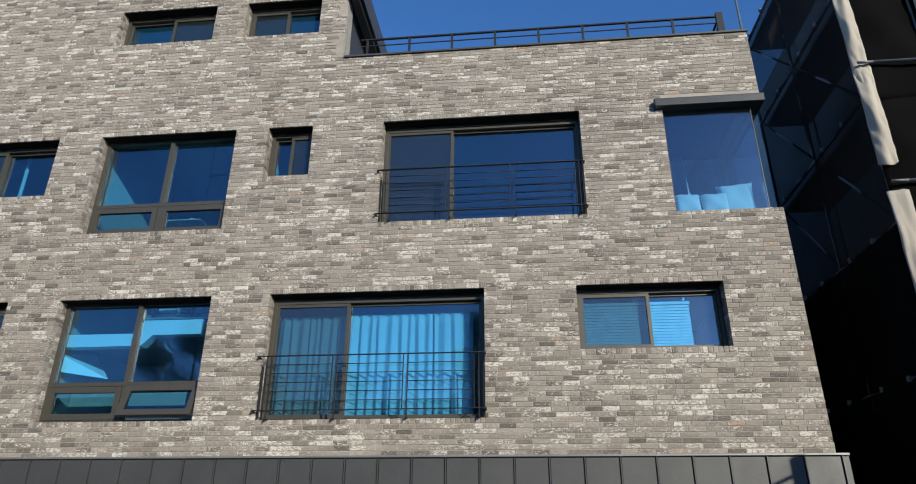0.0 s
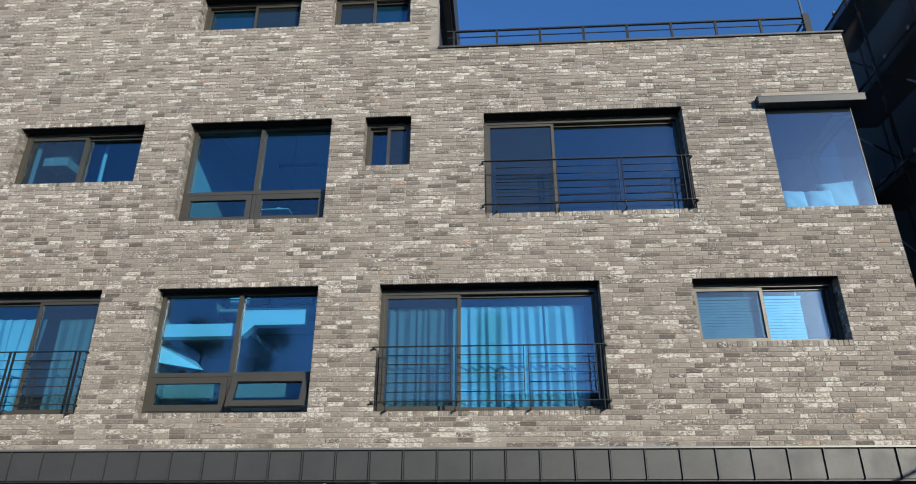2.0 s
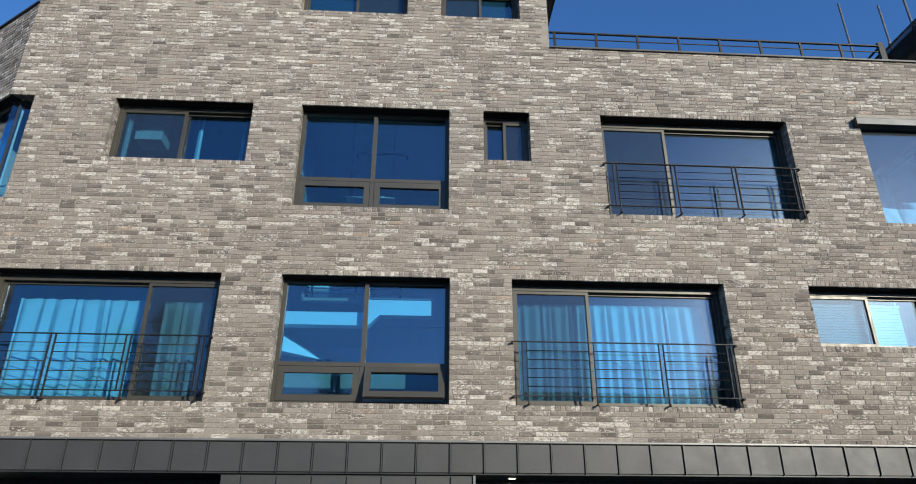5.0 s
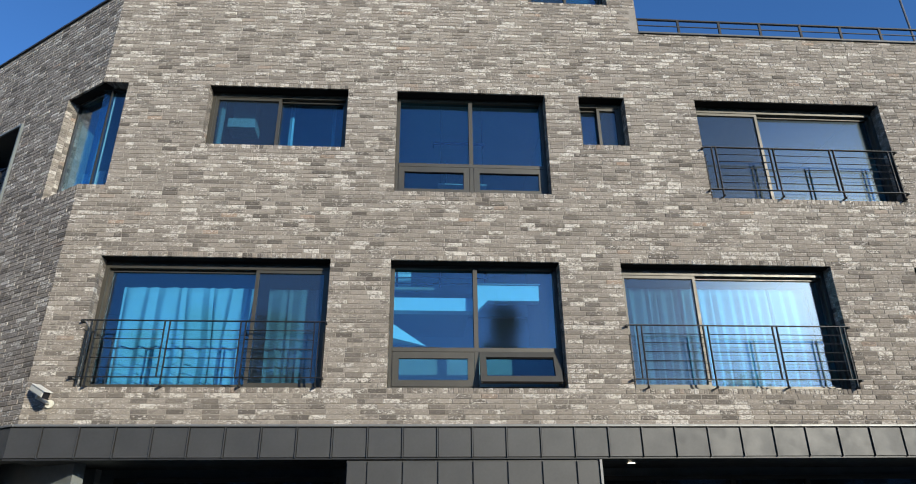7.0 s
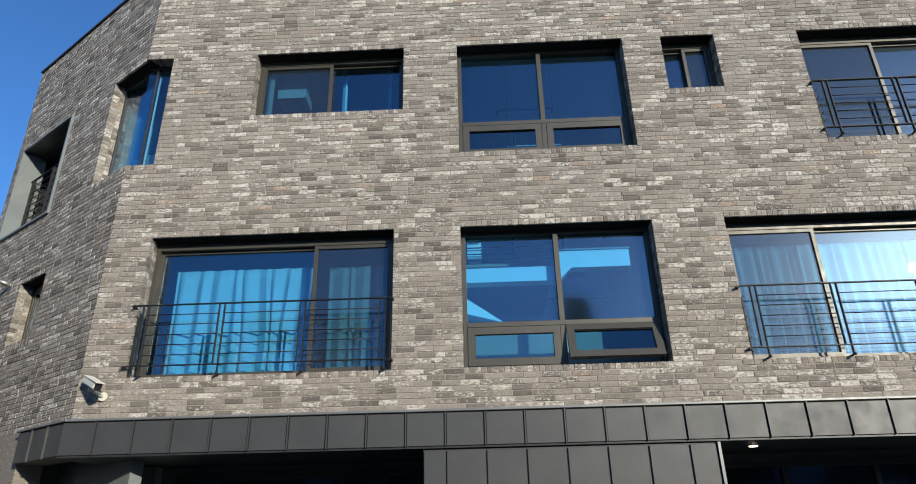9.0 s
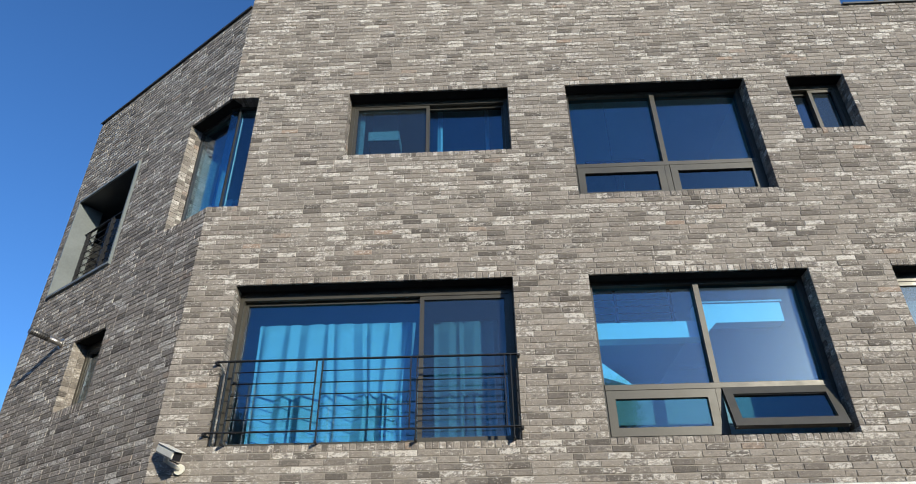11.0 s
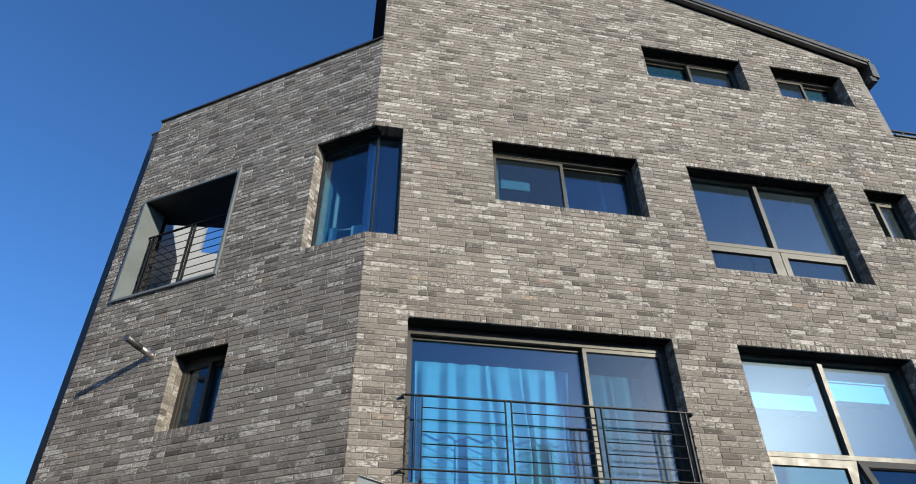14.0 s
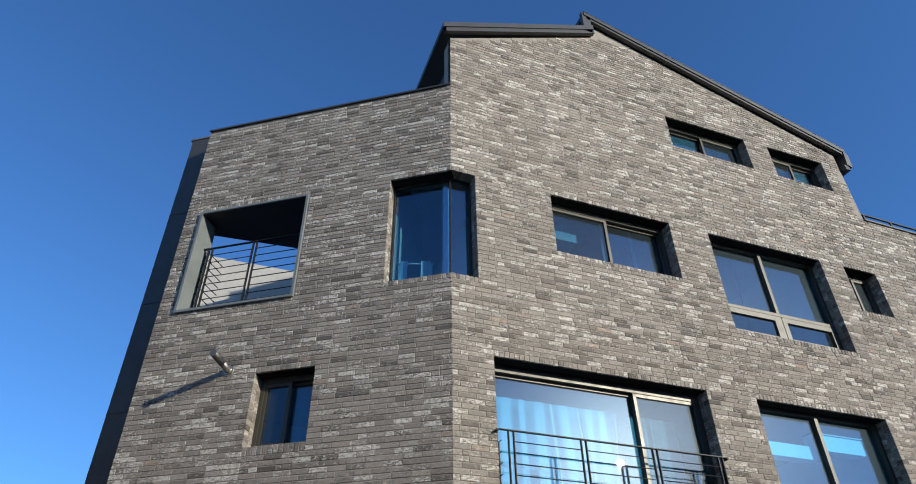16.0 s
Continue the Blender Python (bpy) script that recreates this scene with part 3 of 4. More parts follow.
def left_corner_window():
    ob = empty("window_12", SIDE, "frameless bent corner window of blue glass at the wall's angle", "window", kind="structure")
    a, b, c, d = OPEN_SIDE["U0"]
    y = 0.20
    # where the two inset glass planes meet, in this wall's frame
    h = math.tan(ANGLE / 2) * y
    bm = new_box(a + 0.005, a + 0.03, y - 0.02, y + 0.03, c + 0.005, d - 0.005)
    box(bm, a + 0.03, -h, y - 0.02, y + 0.03, c + 0.005, c + 0.03)
    box(bm, a + 0.03, -h, y - 0.02, y + 0.03, d - 0.03, d - 0.005)
    part("frame", bm, FRAME_DARK, ob)
    part("pane", new_box(a + 0.02, -h - 0.008, y, y + 0.008, c + 0.02, d - 0.02), GLASS_CORNER, ob, "blue-tinted pane")
    turn = Matrix.Rotation(ANGLE, 4, 'Z')
    w = W["U0"][1] - CX
    part("pane", new_box(-h + 0.008, w - 0.02, y, y + 0.008, c + 0.02, d - 0.02), GLASS_CORNER, ob, "narrow blue-tinted pane", turn)
    bm = new_box(w - 0.027, w - 0.005, y - 0.02, y + 0.03, c + 0.005, d - 0.005)
    box(bm, -h, w - 0.027, y - 0.02, y + 0.03, c + 0.005, c + 0.03)
    box(bm, -h, w - 0.027, y - 0.02, y + 0.03, d - 0.03, d - 0.005)
    part("frame", bm, FRAME_DARK, ob, "", turn)
    part("corner_post", new_box(-h - 0.014, -h + 0.010, y - 0.012, y + 0.04, c, d), FRAME_DARK, ob, "slim dark post")
    part("inner_post", new_box(-0.165, -0.105, 0.262, 0.29, c - 0.02, d + 0.02), WHITE, ob, "slim white post behind the glass")
    # same black plate for the shade under the bent window's head
    part("soffit_shade_plate", new_box(a + 0.002, -0.002, 0.03, y - 0.025, d - 0.006, d - 0.001), SOFFIT_SHADE, ob)


def right_corner_window():
    ob = empty("window_13", FRONT, "frameless glass corner window under a dark metal header", "window", kind="structure")
    x0, x1, c, d = W["U5"]
    gx, y = x1 - 0.17, 0.05
    part("pane", new_box(x0 + 0.01, gx, y, y + 0.01, c, d), GLASS_CORNER, ob, "tall blue-tinted pane")
    part("pane", new_box(gx, gx + 0.01, y + 0.012, 1.5, c, d), GLASS_CORNER, ob, "side pane of tinted glass")
    part("edge_strip", new_box(x0, x0 + 0.018, y - 0.01, y + 0.05, c, d), FRAME_DARK, ob)
    part("corner_joint", new_box(gx + 0.002, gx + 0.014, y - 0.003, y + 0.011, c, d), FRAME_DARK, ob)
    hd = part("header", new_box(x0 - 0.115, x1 + 0.02, -0.11, 1.6, 7.862, 7.985, bevel=0.006), FRAME_DARK, ob, "dark metal header box")
    part("header_cap", new_box(x0 - 0.12, x1 + 0.03, -0.105, 0.0, 7.987, 7.995), FRAME_DARK, hd)


left_corner_window()
right_corner_window()


# ---- balcony railings before the wide windows ----
def railing(rect):
    x0, x1, z0, z1 = rect
    ob = empty("window_railing", FRONT, "black iron guard rail fixed before a wide window", "railing", "guard rails before the windows")
    yf, top, low = -0.055, z0 + 0.850, z0 + 0.115
    a, b = x0 - 0.015, x1 - 0.005
    part("top_rail", new_box(a, b, yf - 0.02, yf + 0.02, top - 0.005, top + 0.005), IRON, ob)
    part("bottom_rail", new_box(a, b, yf - 0.02, yf + 0.02, low - 0.004, low + 0.004), IRON, ob)
    w = x1 - x0
    pairs = [x0 + 0.135, x0 + 0.342 * w, x0 + 0.657 * w, x1 - 0.105]
    for p in pairs:
        for dx in (-0.032, 0.032):
            part("post", new_box(p + dx - 0.0045, p + dx + 0.0045, yf - 0.019, yf + 0.019, low if dx < 0 else z0 + 0.012, top - 0.005), IRON, ob)
        part("foot", new_box(p + 0.02, p + 0.045, yf - 0.022, 0.05, z0 - 0.004, z0 + 0.012, bevel=0.002), IRON, ob)
        part("foot_bolt", rod(bmesh.new(), (p + 0.032, yf - 0.03, z0 - 0.012), (p + 0.032, yf - 0.03, z0 + 0.02), 0.009, 8), IRON, ob)
    gap = (top - low) / 6
    for p, q in zip(pairs, pairs[1:]):
        for k in range(1, 6):
            part("bar", rod(bmesh.new(), (p + 0.032, yf, low + k * gap), (q - 0.032, yf, low + k * gap), 0.006, 6), IRON, ob)
    for x, s, e in ((x0, -1, a), (x1, 1, b)):
        # side return into the opening
        part("side_post", new_box(x - s * 0.016 - 0.006, x - s * 0.016 + 0.006, 0.01, 0.05, z0 + 0.012, top - 0.13), IRON, ob)
        for z in (top, low):
            part("bracket", new_box(min(e, e + s * 0.028), max(e, e + s * 0.028), yf - 0.012, 0.004, z - 0.022, z + 0.004, bevel=0.003), IRON, ob)
        for k in range(1, 6):
            part("side_bar", rod(bmesh.new(), (x - s * 0.016, yf, low + k * gap), (x - s * 0.016, 0.03, low + k * gap), 0.005, 6), IRON, ob)


for key in ("L1", "L3", "U4"):
    railing(W[key])


# ---- terrace railing ----
def terrace_railing():
    ob = empty("terrace_railing", Matrix.Translation((0, 9.68, 9.10)), "black iron railing along the roof terrace", "railing")
    xs = [-1.98 + 0.7665 * k for k in range(9)]
    xs[-1] = 4.17
    part("top_rail", new_box(-2.1, 4.2, -0.02, 0.02, 0.975, 1.0), IRON, ob)
    for z in (0.85, 0.55, 0.25):
        part("rail", new_box(-2.1, 4.2, -0.008, 0.008, z - 0.008, z + 0.008), IRON, ob)
    for x in xs[:-1]:
        part("post", new_box(x - 0.02, x + 0.02, -0.015, 0.015, 0.0, 0.975), IRON, ob)
    part("end_post", new_box(4.12, 4.23, -0.03, 0.03, 0.0, 1.06), IRON, ob)
    part("end_rail", new_box(4.16, 4.19, 0.03, 1.2, 0.97, 1.0), IRON, ob)
    part("end_rail", new_box(4.16, 4.19, 0.03, 1.2, 0.84, 0.86), IRON, ob)


terrace_railing()


# ---- rooms behind the glass ----
def rooms():
    for name, z in (("floor_slab", 2.95), ("floor_slab", 5.62), ("floor_slab", 8.55)):
        bm = bmesh.new()
        left = [(-13.89, 13.7), (-13.89, 11.66), (-10.67, 9.47)] if z < 8 else [(-11.2, 18.0), (-11.2, 9.9)]
        if 5 < z < 6:
            # the stairwell passes through this slab
            prismz(bm, [(CX + 0.3, YF + 0.31), (-6.36, YF + 0.31), (-6.36, 18.0), (-11.2, 18.0), (-11.2, 13.7)] + left, z, z + 0.3)
            box(bm, -6.36, -3.56, YF + 0.31, YF + 0.40, z, z + 0.3)
            box(bm, -6.36, -3.56, 13.5, 18.0, z, z + 0.3)
            box(bm, -3.56, XR - 0.3, YF + 0.31, 18.0, z, z + 0.3)
        else:
            prismz(bm, [(CX + 0.3, YF + 0.31), (XR - 0.3, YF + 0.31), (XR - 0.3, 18.0)] + ([(-11.2, 18.0), (-11.2, 13.7)] if z < 8 else []) + left, z, z + 0.3)
        tagged(part(name, bm, ROOM), "plastered ceiling and floor slab between storeys", "floor slab", kind="structure")
        # unseen brown floor, added so less sunlight bounces up to the window heads
        spans = ((CX + 0.35, -6.50), (-3.42, XR - 0.35)) if 5 < z < 6 else ((CX + 0.35, XR - 0.35),)
        for a, b in spans:
            tagged(part("bounce_cut_floor", new_box(a, b, YF + 0.34, 13.58, z + 0.303, z + 0.318), ROOM_FLOOR), "unseen brown floor added to cut bounced light", "floor", kind="structure")
    bm = new_box(-13.89, CX + 0.3, 13.6, 13.75, 3.255, 5.615)
    tagged(part("wall_inner", bm, ROOM), "pale plastered wall at the back of the corner room", "wall", kind="structure")
    bm = new_box(-14.02, -13.90, 11.75, 13.75, 3.255, 5.615)
    tagged(part("wall_inner", bm, ROOM), "pale plastered end wall of the corner room", "wall", kind="structure")
    bm = new_box(-11.9, CX + 0.29, 13.6, 13.75, 5.925, 8.40)
    tagged(part("wall_inner", bm, ROOM), "pale plastered wall behind the corner window", "wall", kind="structure")
    bm = new_box(CX + 0.3, XR - 0.3, 13.6, 13.75, 2.95, 8.85)
    tagged(part("wall_inner", bm, ROOM), "pale plastered wall at the back of the rooms", "wall", kind="structure")
    for x, lo, hi in ((-6.42, 3.25, 8.55), (-3.5, 3.25, 8.55), (0.75, 3.25, 5.62), (-9.7, 5.92, 8.55), (2.2, 5.92, 8.55), (-2.45, 5.92, 8.55)):
        bm = new_box(x - 0.06, x + 0.06, YF + 0.30, 13.6, lo, hi)
        tagged(part("wall_inner", bm, ROOM), "pale plastered partition wall", "wall", kind="structure")


def prismz(bm, outline, z0, z1):
    a = [bm.verts.new((x, y, z0)) for x, y in outline]
    b = [bm.verts.new((x, y, z1)) for x, y in outline]
    n = len(outline)
    bm.faces.new(a[::-1])
    bm.faces.new(b)
    for i in range(n):
        bm.faces.new((a[i], a[(i + 1) % n], b[(i + 1) % n], b[i]))
    bmesh.ops.recalc_face_normals(bm, faces=bm.faces)
    return bm


rooms()
bm = new_box(-1.02, -0.935, 0.31, 1.75, 5.925, 8.54)
tagged(part("wall_inner", bm, ROOM, None, "", SIDE), "white sunlit wall inside the corner window", "wall", kind="structure")


def curtain(name, label, x0, x1, z0, z1, y, seed, pleat=0.16, depth=0.035, tied=None):
    """A pleated cloth; tied (x, z, pull) draws it together at one place."""
    rng = random.Random(seed)
    bm = bmesh.new()
    n = int((x1 - x0) / 0.013)
    ph, step, cols = 0.0, 0.0, []
    for i in range(n + 1):
        if i % 7 == 0:
            step = 2 * math.pi * 0.013 / (pleat * rng.uniform(0.55, 1.6))
        ph += step
        cols.append((x0 + (x1 - x0) * i / n, ph))
    m = 9
    rows = []
    for j in range(m + 1):
        v = j / m
        z = z0 + v * (z1 - z0)
        amp = depth * (1.05 - 0.35 * v)
        row = []
        for x, p in cols:
            sway = 0.012 * math.sin(p * 0.5 + v * 2.2 + seed)
            pull = 0.0
            if tied:
                tx, tz, k = tied
                pull = (tx - x) * k * math.exp(-((x - tx) / 0.42) ** 2) * math.exp(-((z - tz) / 0.75) ** 2)
            fold = math.sin(p + 0.5 * v * math.sin(x * 2.3 + seed))
            row.append(bm.verts.new((x + sway + pull, y + amp * (fold + 0.35 * fold ** 3), z + (0.014 * math.sin(p) if j == m else 0))))
        rows.append(row)
    for a, b in zip(rows, rows[1:]):
        for i in range(n):
            bm.faces.new((a[i], a[i + 1], b[i + 1], b[i])).smooth = True
    ob = part(name, bm, CURTAIN)
    md = ob.modifiers.new("thickness", 'SOLIDIFY')
    md.thickness = 0.003
    return tagged(ob, label, "curtain")


curtain("curtain", "pale floor-length curtain in soft pleats, drawn together near its edge", -9.98, -8.17, 3.30, 4.80, 9.62, 1, 0.21, 0.030, (-8.62, 3.75, 0.55))
curtain("curtain", "pale curtain behind the narrow leaf of a wide window", -7.96, -7.22, 3.30, 4.80, 9.64, 2, 0.17, 0.028)
curtain("curtain", "pale closely pleated curtain drawn across a wide window", -2.95, -0.08, 3.30, 4.86, 9.56, 3, 0.135, 0.030)


# ---- things behind the glass ----
def blind():
    ob = empty("slatted_blind", Matrix.Translation((0, 9.45, 0)), "white slatted blind lowered behind a low window", "blind")
    part("head_box", new_box(1.42, 2.95, -0.02, 0.03, 4.86, 4.90), SLAT, ob)
    for k in range(16):
        z = 4.835 - k * 0.042
        bm = new_box(1.43, 2.94, -0.02, 0.02, -0.0012, 0.0012)
        part("slat", bm, SLAT, ob, "", Matrix.Translation((0, 0, z)) @ Matrix.Rotation(R(77), 4, 'X'))
    part("bottom_bar", new_box(1.43, 2.94, -0.012, 0.012, 4.155, 4.175), SLAT, ob)
    for x in (1.5, 2.2, 2.87):
        part("bracket", new_box(x - 0.012, x + 0.012, -0.052, 0.03, 4.90, 5.12), SLAT, ob)
    for x in (1.7, 2.65):
        part("cord", rod(bmesh.new(), (x, -0.022, 4.17), (x, -0.022, 4.86), 0.002, 5), SLAT, ob)


blind()


def pillow(x, y, z, w, h, tilt, turn, seed):
    rng = random.Random(seed)
    bm = bmesh.new()
    n = 14
    grid = {}
    for s in (0, 1):
        for i in range(n + 1):
            for j in range(n + 1):
                u, v = 2 * i / n - 1, 2 * j / n - 1
                edge = max(0.0, (1 - u ** 4) * (1 - v ** 4)) ** 0.6
                pinch = 1 - 0.10 * (1 - abs(u) ** 3) * abs(v) ** 6
                pinch2 = 1 - 0.10 * (1 - abs(v) ** 3) * abs(u) ** 6
                d = (0.10 * edge + 0.008 * math.sin(5 * u + 3 * v + seed)) * (1 if s else -1) if 0 < i < n and 0 < j < n else 0
                if s and (i in (0, n) or j in (0, n)):
                    grid[1, i, j] = grid[0, i, j]
                else:
                    grid[s, i, j] = bm.verts.new((u * w / 2 * pinch2, d, v * h / 2 * pinch))
    for s in (0, 1):
        for i in range(n):
            for j in range(n):
                f = bm.faces.new([grid[s, a, b] for a, b in ((i, j), (i + 1, j), (i + 1, j + 1), (i, j + 1))])
                f.smooth = True
    bmesh.ops.recalc_face_normals(bm, faces=bm.faces)
    ob = part("pillow", bm, PILLOW, None, "", Matrix.Translation((x, y, z + h * 0.47)) @ Matrix.Rotation(R(turn), 4, 'Z') @ Matrix.Rotation(R(tilt), 4, 'X'))
    return tagged(ob, "white plump pillow leaning by the corner window", "pillow", "pillows by the corner window")


SHELF = 6.15
bm = new_box(2.30, XR - 0.19, YF + 0.07, YF + 0.95, SHELF - 0.2, SHELF, bevel=0.01)
tagged(part("bench", bm, WHITE), "white window seat inside the glass corner", "bench")
pillow(3.10, YF + 0.24, SHELF, 0.40, 0.38, -10, 3, 1)
pillow(3.49, YF + 0.25, SHELF, 0.40, 0.38, -10, -4, 2)
pillow(3.84, YF + 0.36, SHELF, 0.52, 0.60, -8, -10, 3)


def floor_lamp():
    ob = empty("floor_lamp", Matrix.Translation((3.55, YF + 1.55, 5.92)), "slim white floor lamp standing behind the pillows", "lamp")
    part("base", rod(bmesh.new(), (0, 0, 0), (0, 0, 0.03), 0.13, 20), WHITE, ob)
    part("pole", rod(bmesh.new(), (0, 0, 0.03), (-0.08, 0, 2.05), 0.012, 8), WHITE, ob)
    part("knob", rod(bmesh.new(), (-0.05, -0.03, 1.25), (-0.05, 0.03, 1.25), 0.025, 10), WHITE, ob)


floor_lamp()


def stair_landing():
    ob = empty("stair_landing", FRONT, "white plastered stair slab edge climbing behind the large window", "stairs", kind="structure")
    o = [(-6.30, 4.44), (-5.02, 4.44), (-4.86, 4.60), (-4.12, 4.60), (-4.12, 4.83), (-5.06, 4.83), (-5.06, 4.63), (-6.30, 4.63)]
    part("slab_edge", prism(bmesh.new(), o, 0.33, 0.50), WHITE, ob)
    part("slab_nosing", new_box(-5.06, -4.10, 0.31, 0.50, 4.832, 4.85), ZINC_EDGE, ob)
    part("slab", new_box(-6.30, -5.08, 0.52, 2.2, 4.58, 4.66), ROOM, ob)
    # white wedge that takes the shape of the sunlit triangle below the stair
    bm = bmesh.new()
    a = [bm.verts.new(v) for v in ((-6.33, 0.40, 4.36), (-6.33, 0.40, 4.10), (-5.72, 0.78, 4.05), (-6.33, 1.25, 4.55), (-6.33, 1.25, 4.2))]
    for q in ((0, 1, 2), (0, 2, 3), (1, 4, 2), (2, 4, 3)):
        bm.faces.new([a[i] for i in q])
    bmesh.ops.recalc_face_normals(bm, faces=bm.faces)
    part("soffit", bm, WHITE, ob)
    rail = empty("stair_railing", Matrix.Translation((0, 0, 0)), "dark thin stair railing before a bright opening", "railing")
    part("bright_board", new_box(-6.33, -5.97, 11.88, 11.93, 5.53, 6.75), WHITE, rail, "pale board behind the bars")
    part("floor_edge", new_box(-6.34, -4.3, 11.50, 11.95, 5.42, 5.53), ROOM, rail)
    for z in (5.62, 5.73, 5.84, 5.95, 6.06):
        part("bar", rod(bmesh.new(), (-6.33, 11.55, z), (-4.6, 11.55, z), 0.010, 6), IRON, rail)
    for x in (-6.22, -5.45, -4.65):
        part("post", new_box(x - 0.02, x + 0.02, 11.53, 11.57, 5.53, 6.12), IRON, rail)


stair_landing()


bm = new_box(-6.34, -3.62, 9.98, 10.04, 3.272, 3.98)
tagged(part("wall_low", bm, ROOM), "low white wall inside the stair window", "wall", kind="structure")


def desk_lamp():
    ob = empty("wall_shelf", Matrix.Translation((0, 10.1, 0)), "thin pale hanging shelf with a round knob lamp behind the window", "shelf")
    part("board", new_box(-5.55, -4.75, -0.12, 0.12, 6.76, 6.775), WHITE, ob)
    bm = bmesh.new()
    bmesh.ops.create_icosphere(bm, subdivisions=3, radius=0.055)
    for f in bm.faces:
        f.smooth = True
    part("globe", bm, WHITE, ob, "small white globe", Matrix.Translation((-4.95, 0, 6.80)))
    part("arm", rod(bmesh.new(), (-5.42, 0, 6.77), (-5.40, 0, 7.25), 0.012, 6), IRON, ob)
    for x in (-5.5, -4.8):
        part("hanger", rod(bmesh.new(), (x, 0.05, 6.775), (x, 0.05, 8.55), 0.004, 6), IRON, ob)


desk_lamp()


def ceiling_bar(x0, x1, y):
    ob = empty("ceiling_light", Matrix.Translation((0, y, 8.49)), "unlit long ceiling light fitting", "ceiling light")
    part("body", new_box(x0, x1, -0.08, 0.08, 0.0, 0.06, bevel=0.01), BLACK, ob)
    part("diffuser", new_box(x0 + 0.03, x1 - 0.03, -0.05, 0.05, -0.012, 0.0), ROOM, ob)


ceiling_bar(-5.6, -4.6, 11.6)


def range_hood():
    ob = empty("range_hood", Matrix.Translation((0, 0, 0)), "pale kitchen hood hanging inside an unlit room", "range hood")
    part("body", new_box(-8.88, -8.46, 9.52, 9.86, 7.45, 7.61, bevel=0.006), WHITE, ob)
    part("duct", new_box(-8.84, -8.50, 9.62, 9.84, 7.615, 8.545), ROOM, ob, "grey duct casing")
    part("lip", new_box(-8.885, -8.455, 9.512, 9.53, 7.435, 7.448), STEEL, ob)


range_hood()
curtain("curtain", "narrow white curtain bunched at the side of a low window", -9.01, -8.93, 5.925, 8.54, 9.46, 15, 0.05, 0.018)
curtain("curtain", "narrow pale curtain gathered behind an unlit window", -7.95, -7.86, 5.925, 8.54, 9.62, 5, 0.06, 0.02)
curtain("curtain", "narrow pale curtain edge behind an unlit window", -7.30, -7.22, 5.925, 8.54, 9.75, 6, 0.06, 0.02)
curtain("curtain", "thin pale curtain drawn aside in an attic window", -6.35, -5.6, 9.7, 10.55, 9.6, 7, 0.12, 0.02)
curtain("curtain", "grey blind cloth behind an attic window", -5.45, -4.68, 9.75, 10.55, 9.58, 8, 0.3, 0.006)
curtain("curtain", "grey blind cloth behind an attic window", -4.0, -3.4, 9.75, 10.55, 9.58, 9, 0.3, 0.006)



def clothes_rack():
    ob = empty("clothes_rack", Matrix.Translation((-10.93, 9.92, 5.92)) @ Matrix.Rotation(R(-20), 4, 'Z'), "small white folding rack with pale cloths behind the corner window", "clothes rack")
    for x in (-0.20, 0.24):
        for y0 in (-0.16, 0.24):
            part("leg", rod(bmesh.new(), (x, y0, 0), (x, 0.04, 0.86), 0.014, 8), WHITE, ob)
        part("brace", rod(bmesh.new(), (x, -0.09, 0.30), (x, 0.16, 0.30), 0.010, 6), WHITE, ob)
    part("bar", rod(bmesh.new(), (-0.24, 0.04, 0.86), (0.28, 0.04, 0.86), 0.014, 8), WHITE, ob)
    for x, w, h in ((-0.15, 0.11, 0.50), (0.16, 0.14, 0.42)):
        bm = new_box(x - w / 2, x + w / 2, -0.02, -0.005, 0.87 - h, 0.87, bevel=0.004)
        part("cloth", bm, PILLOW, ob, "pale hanging cloth")


clothes_rack()


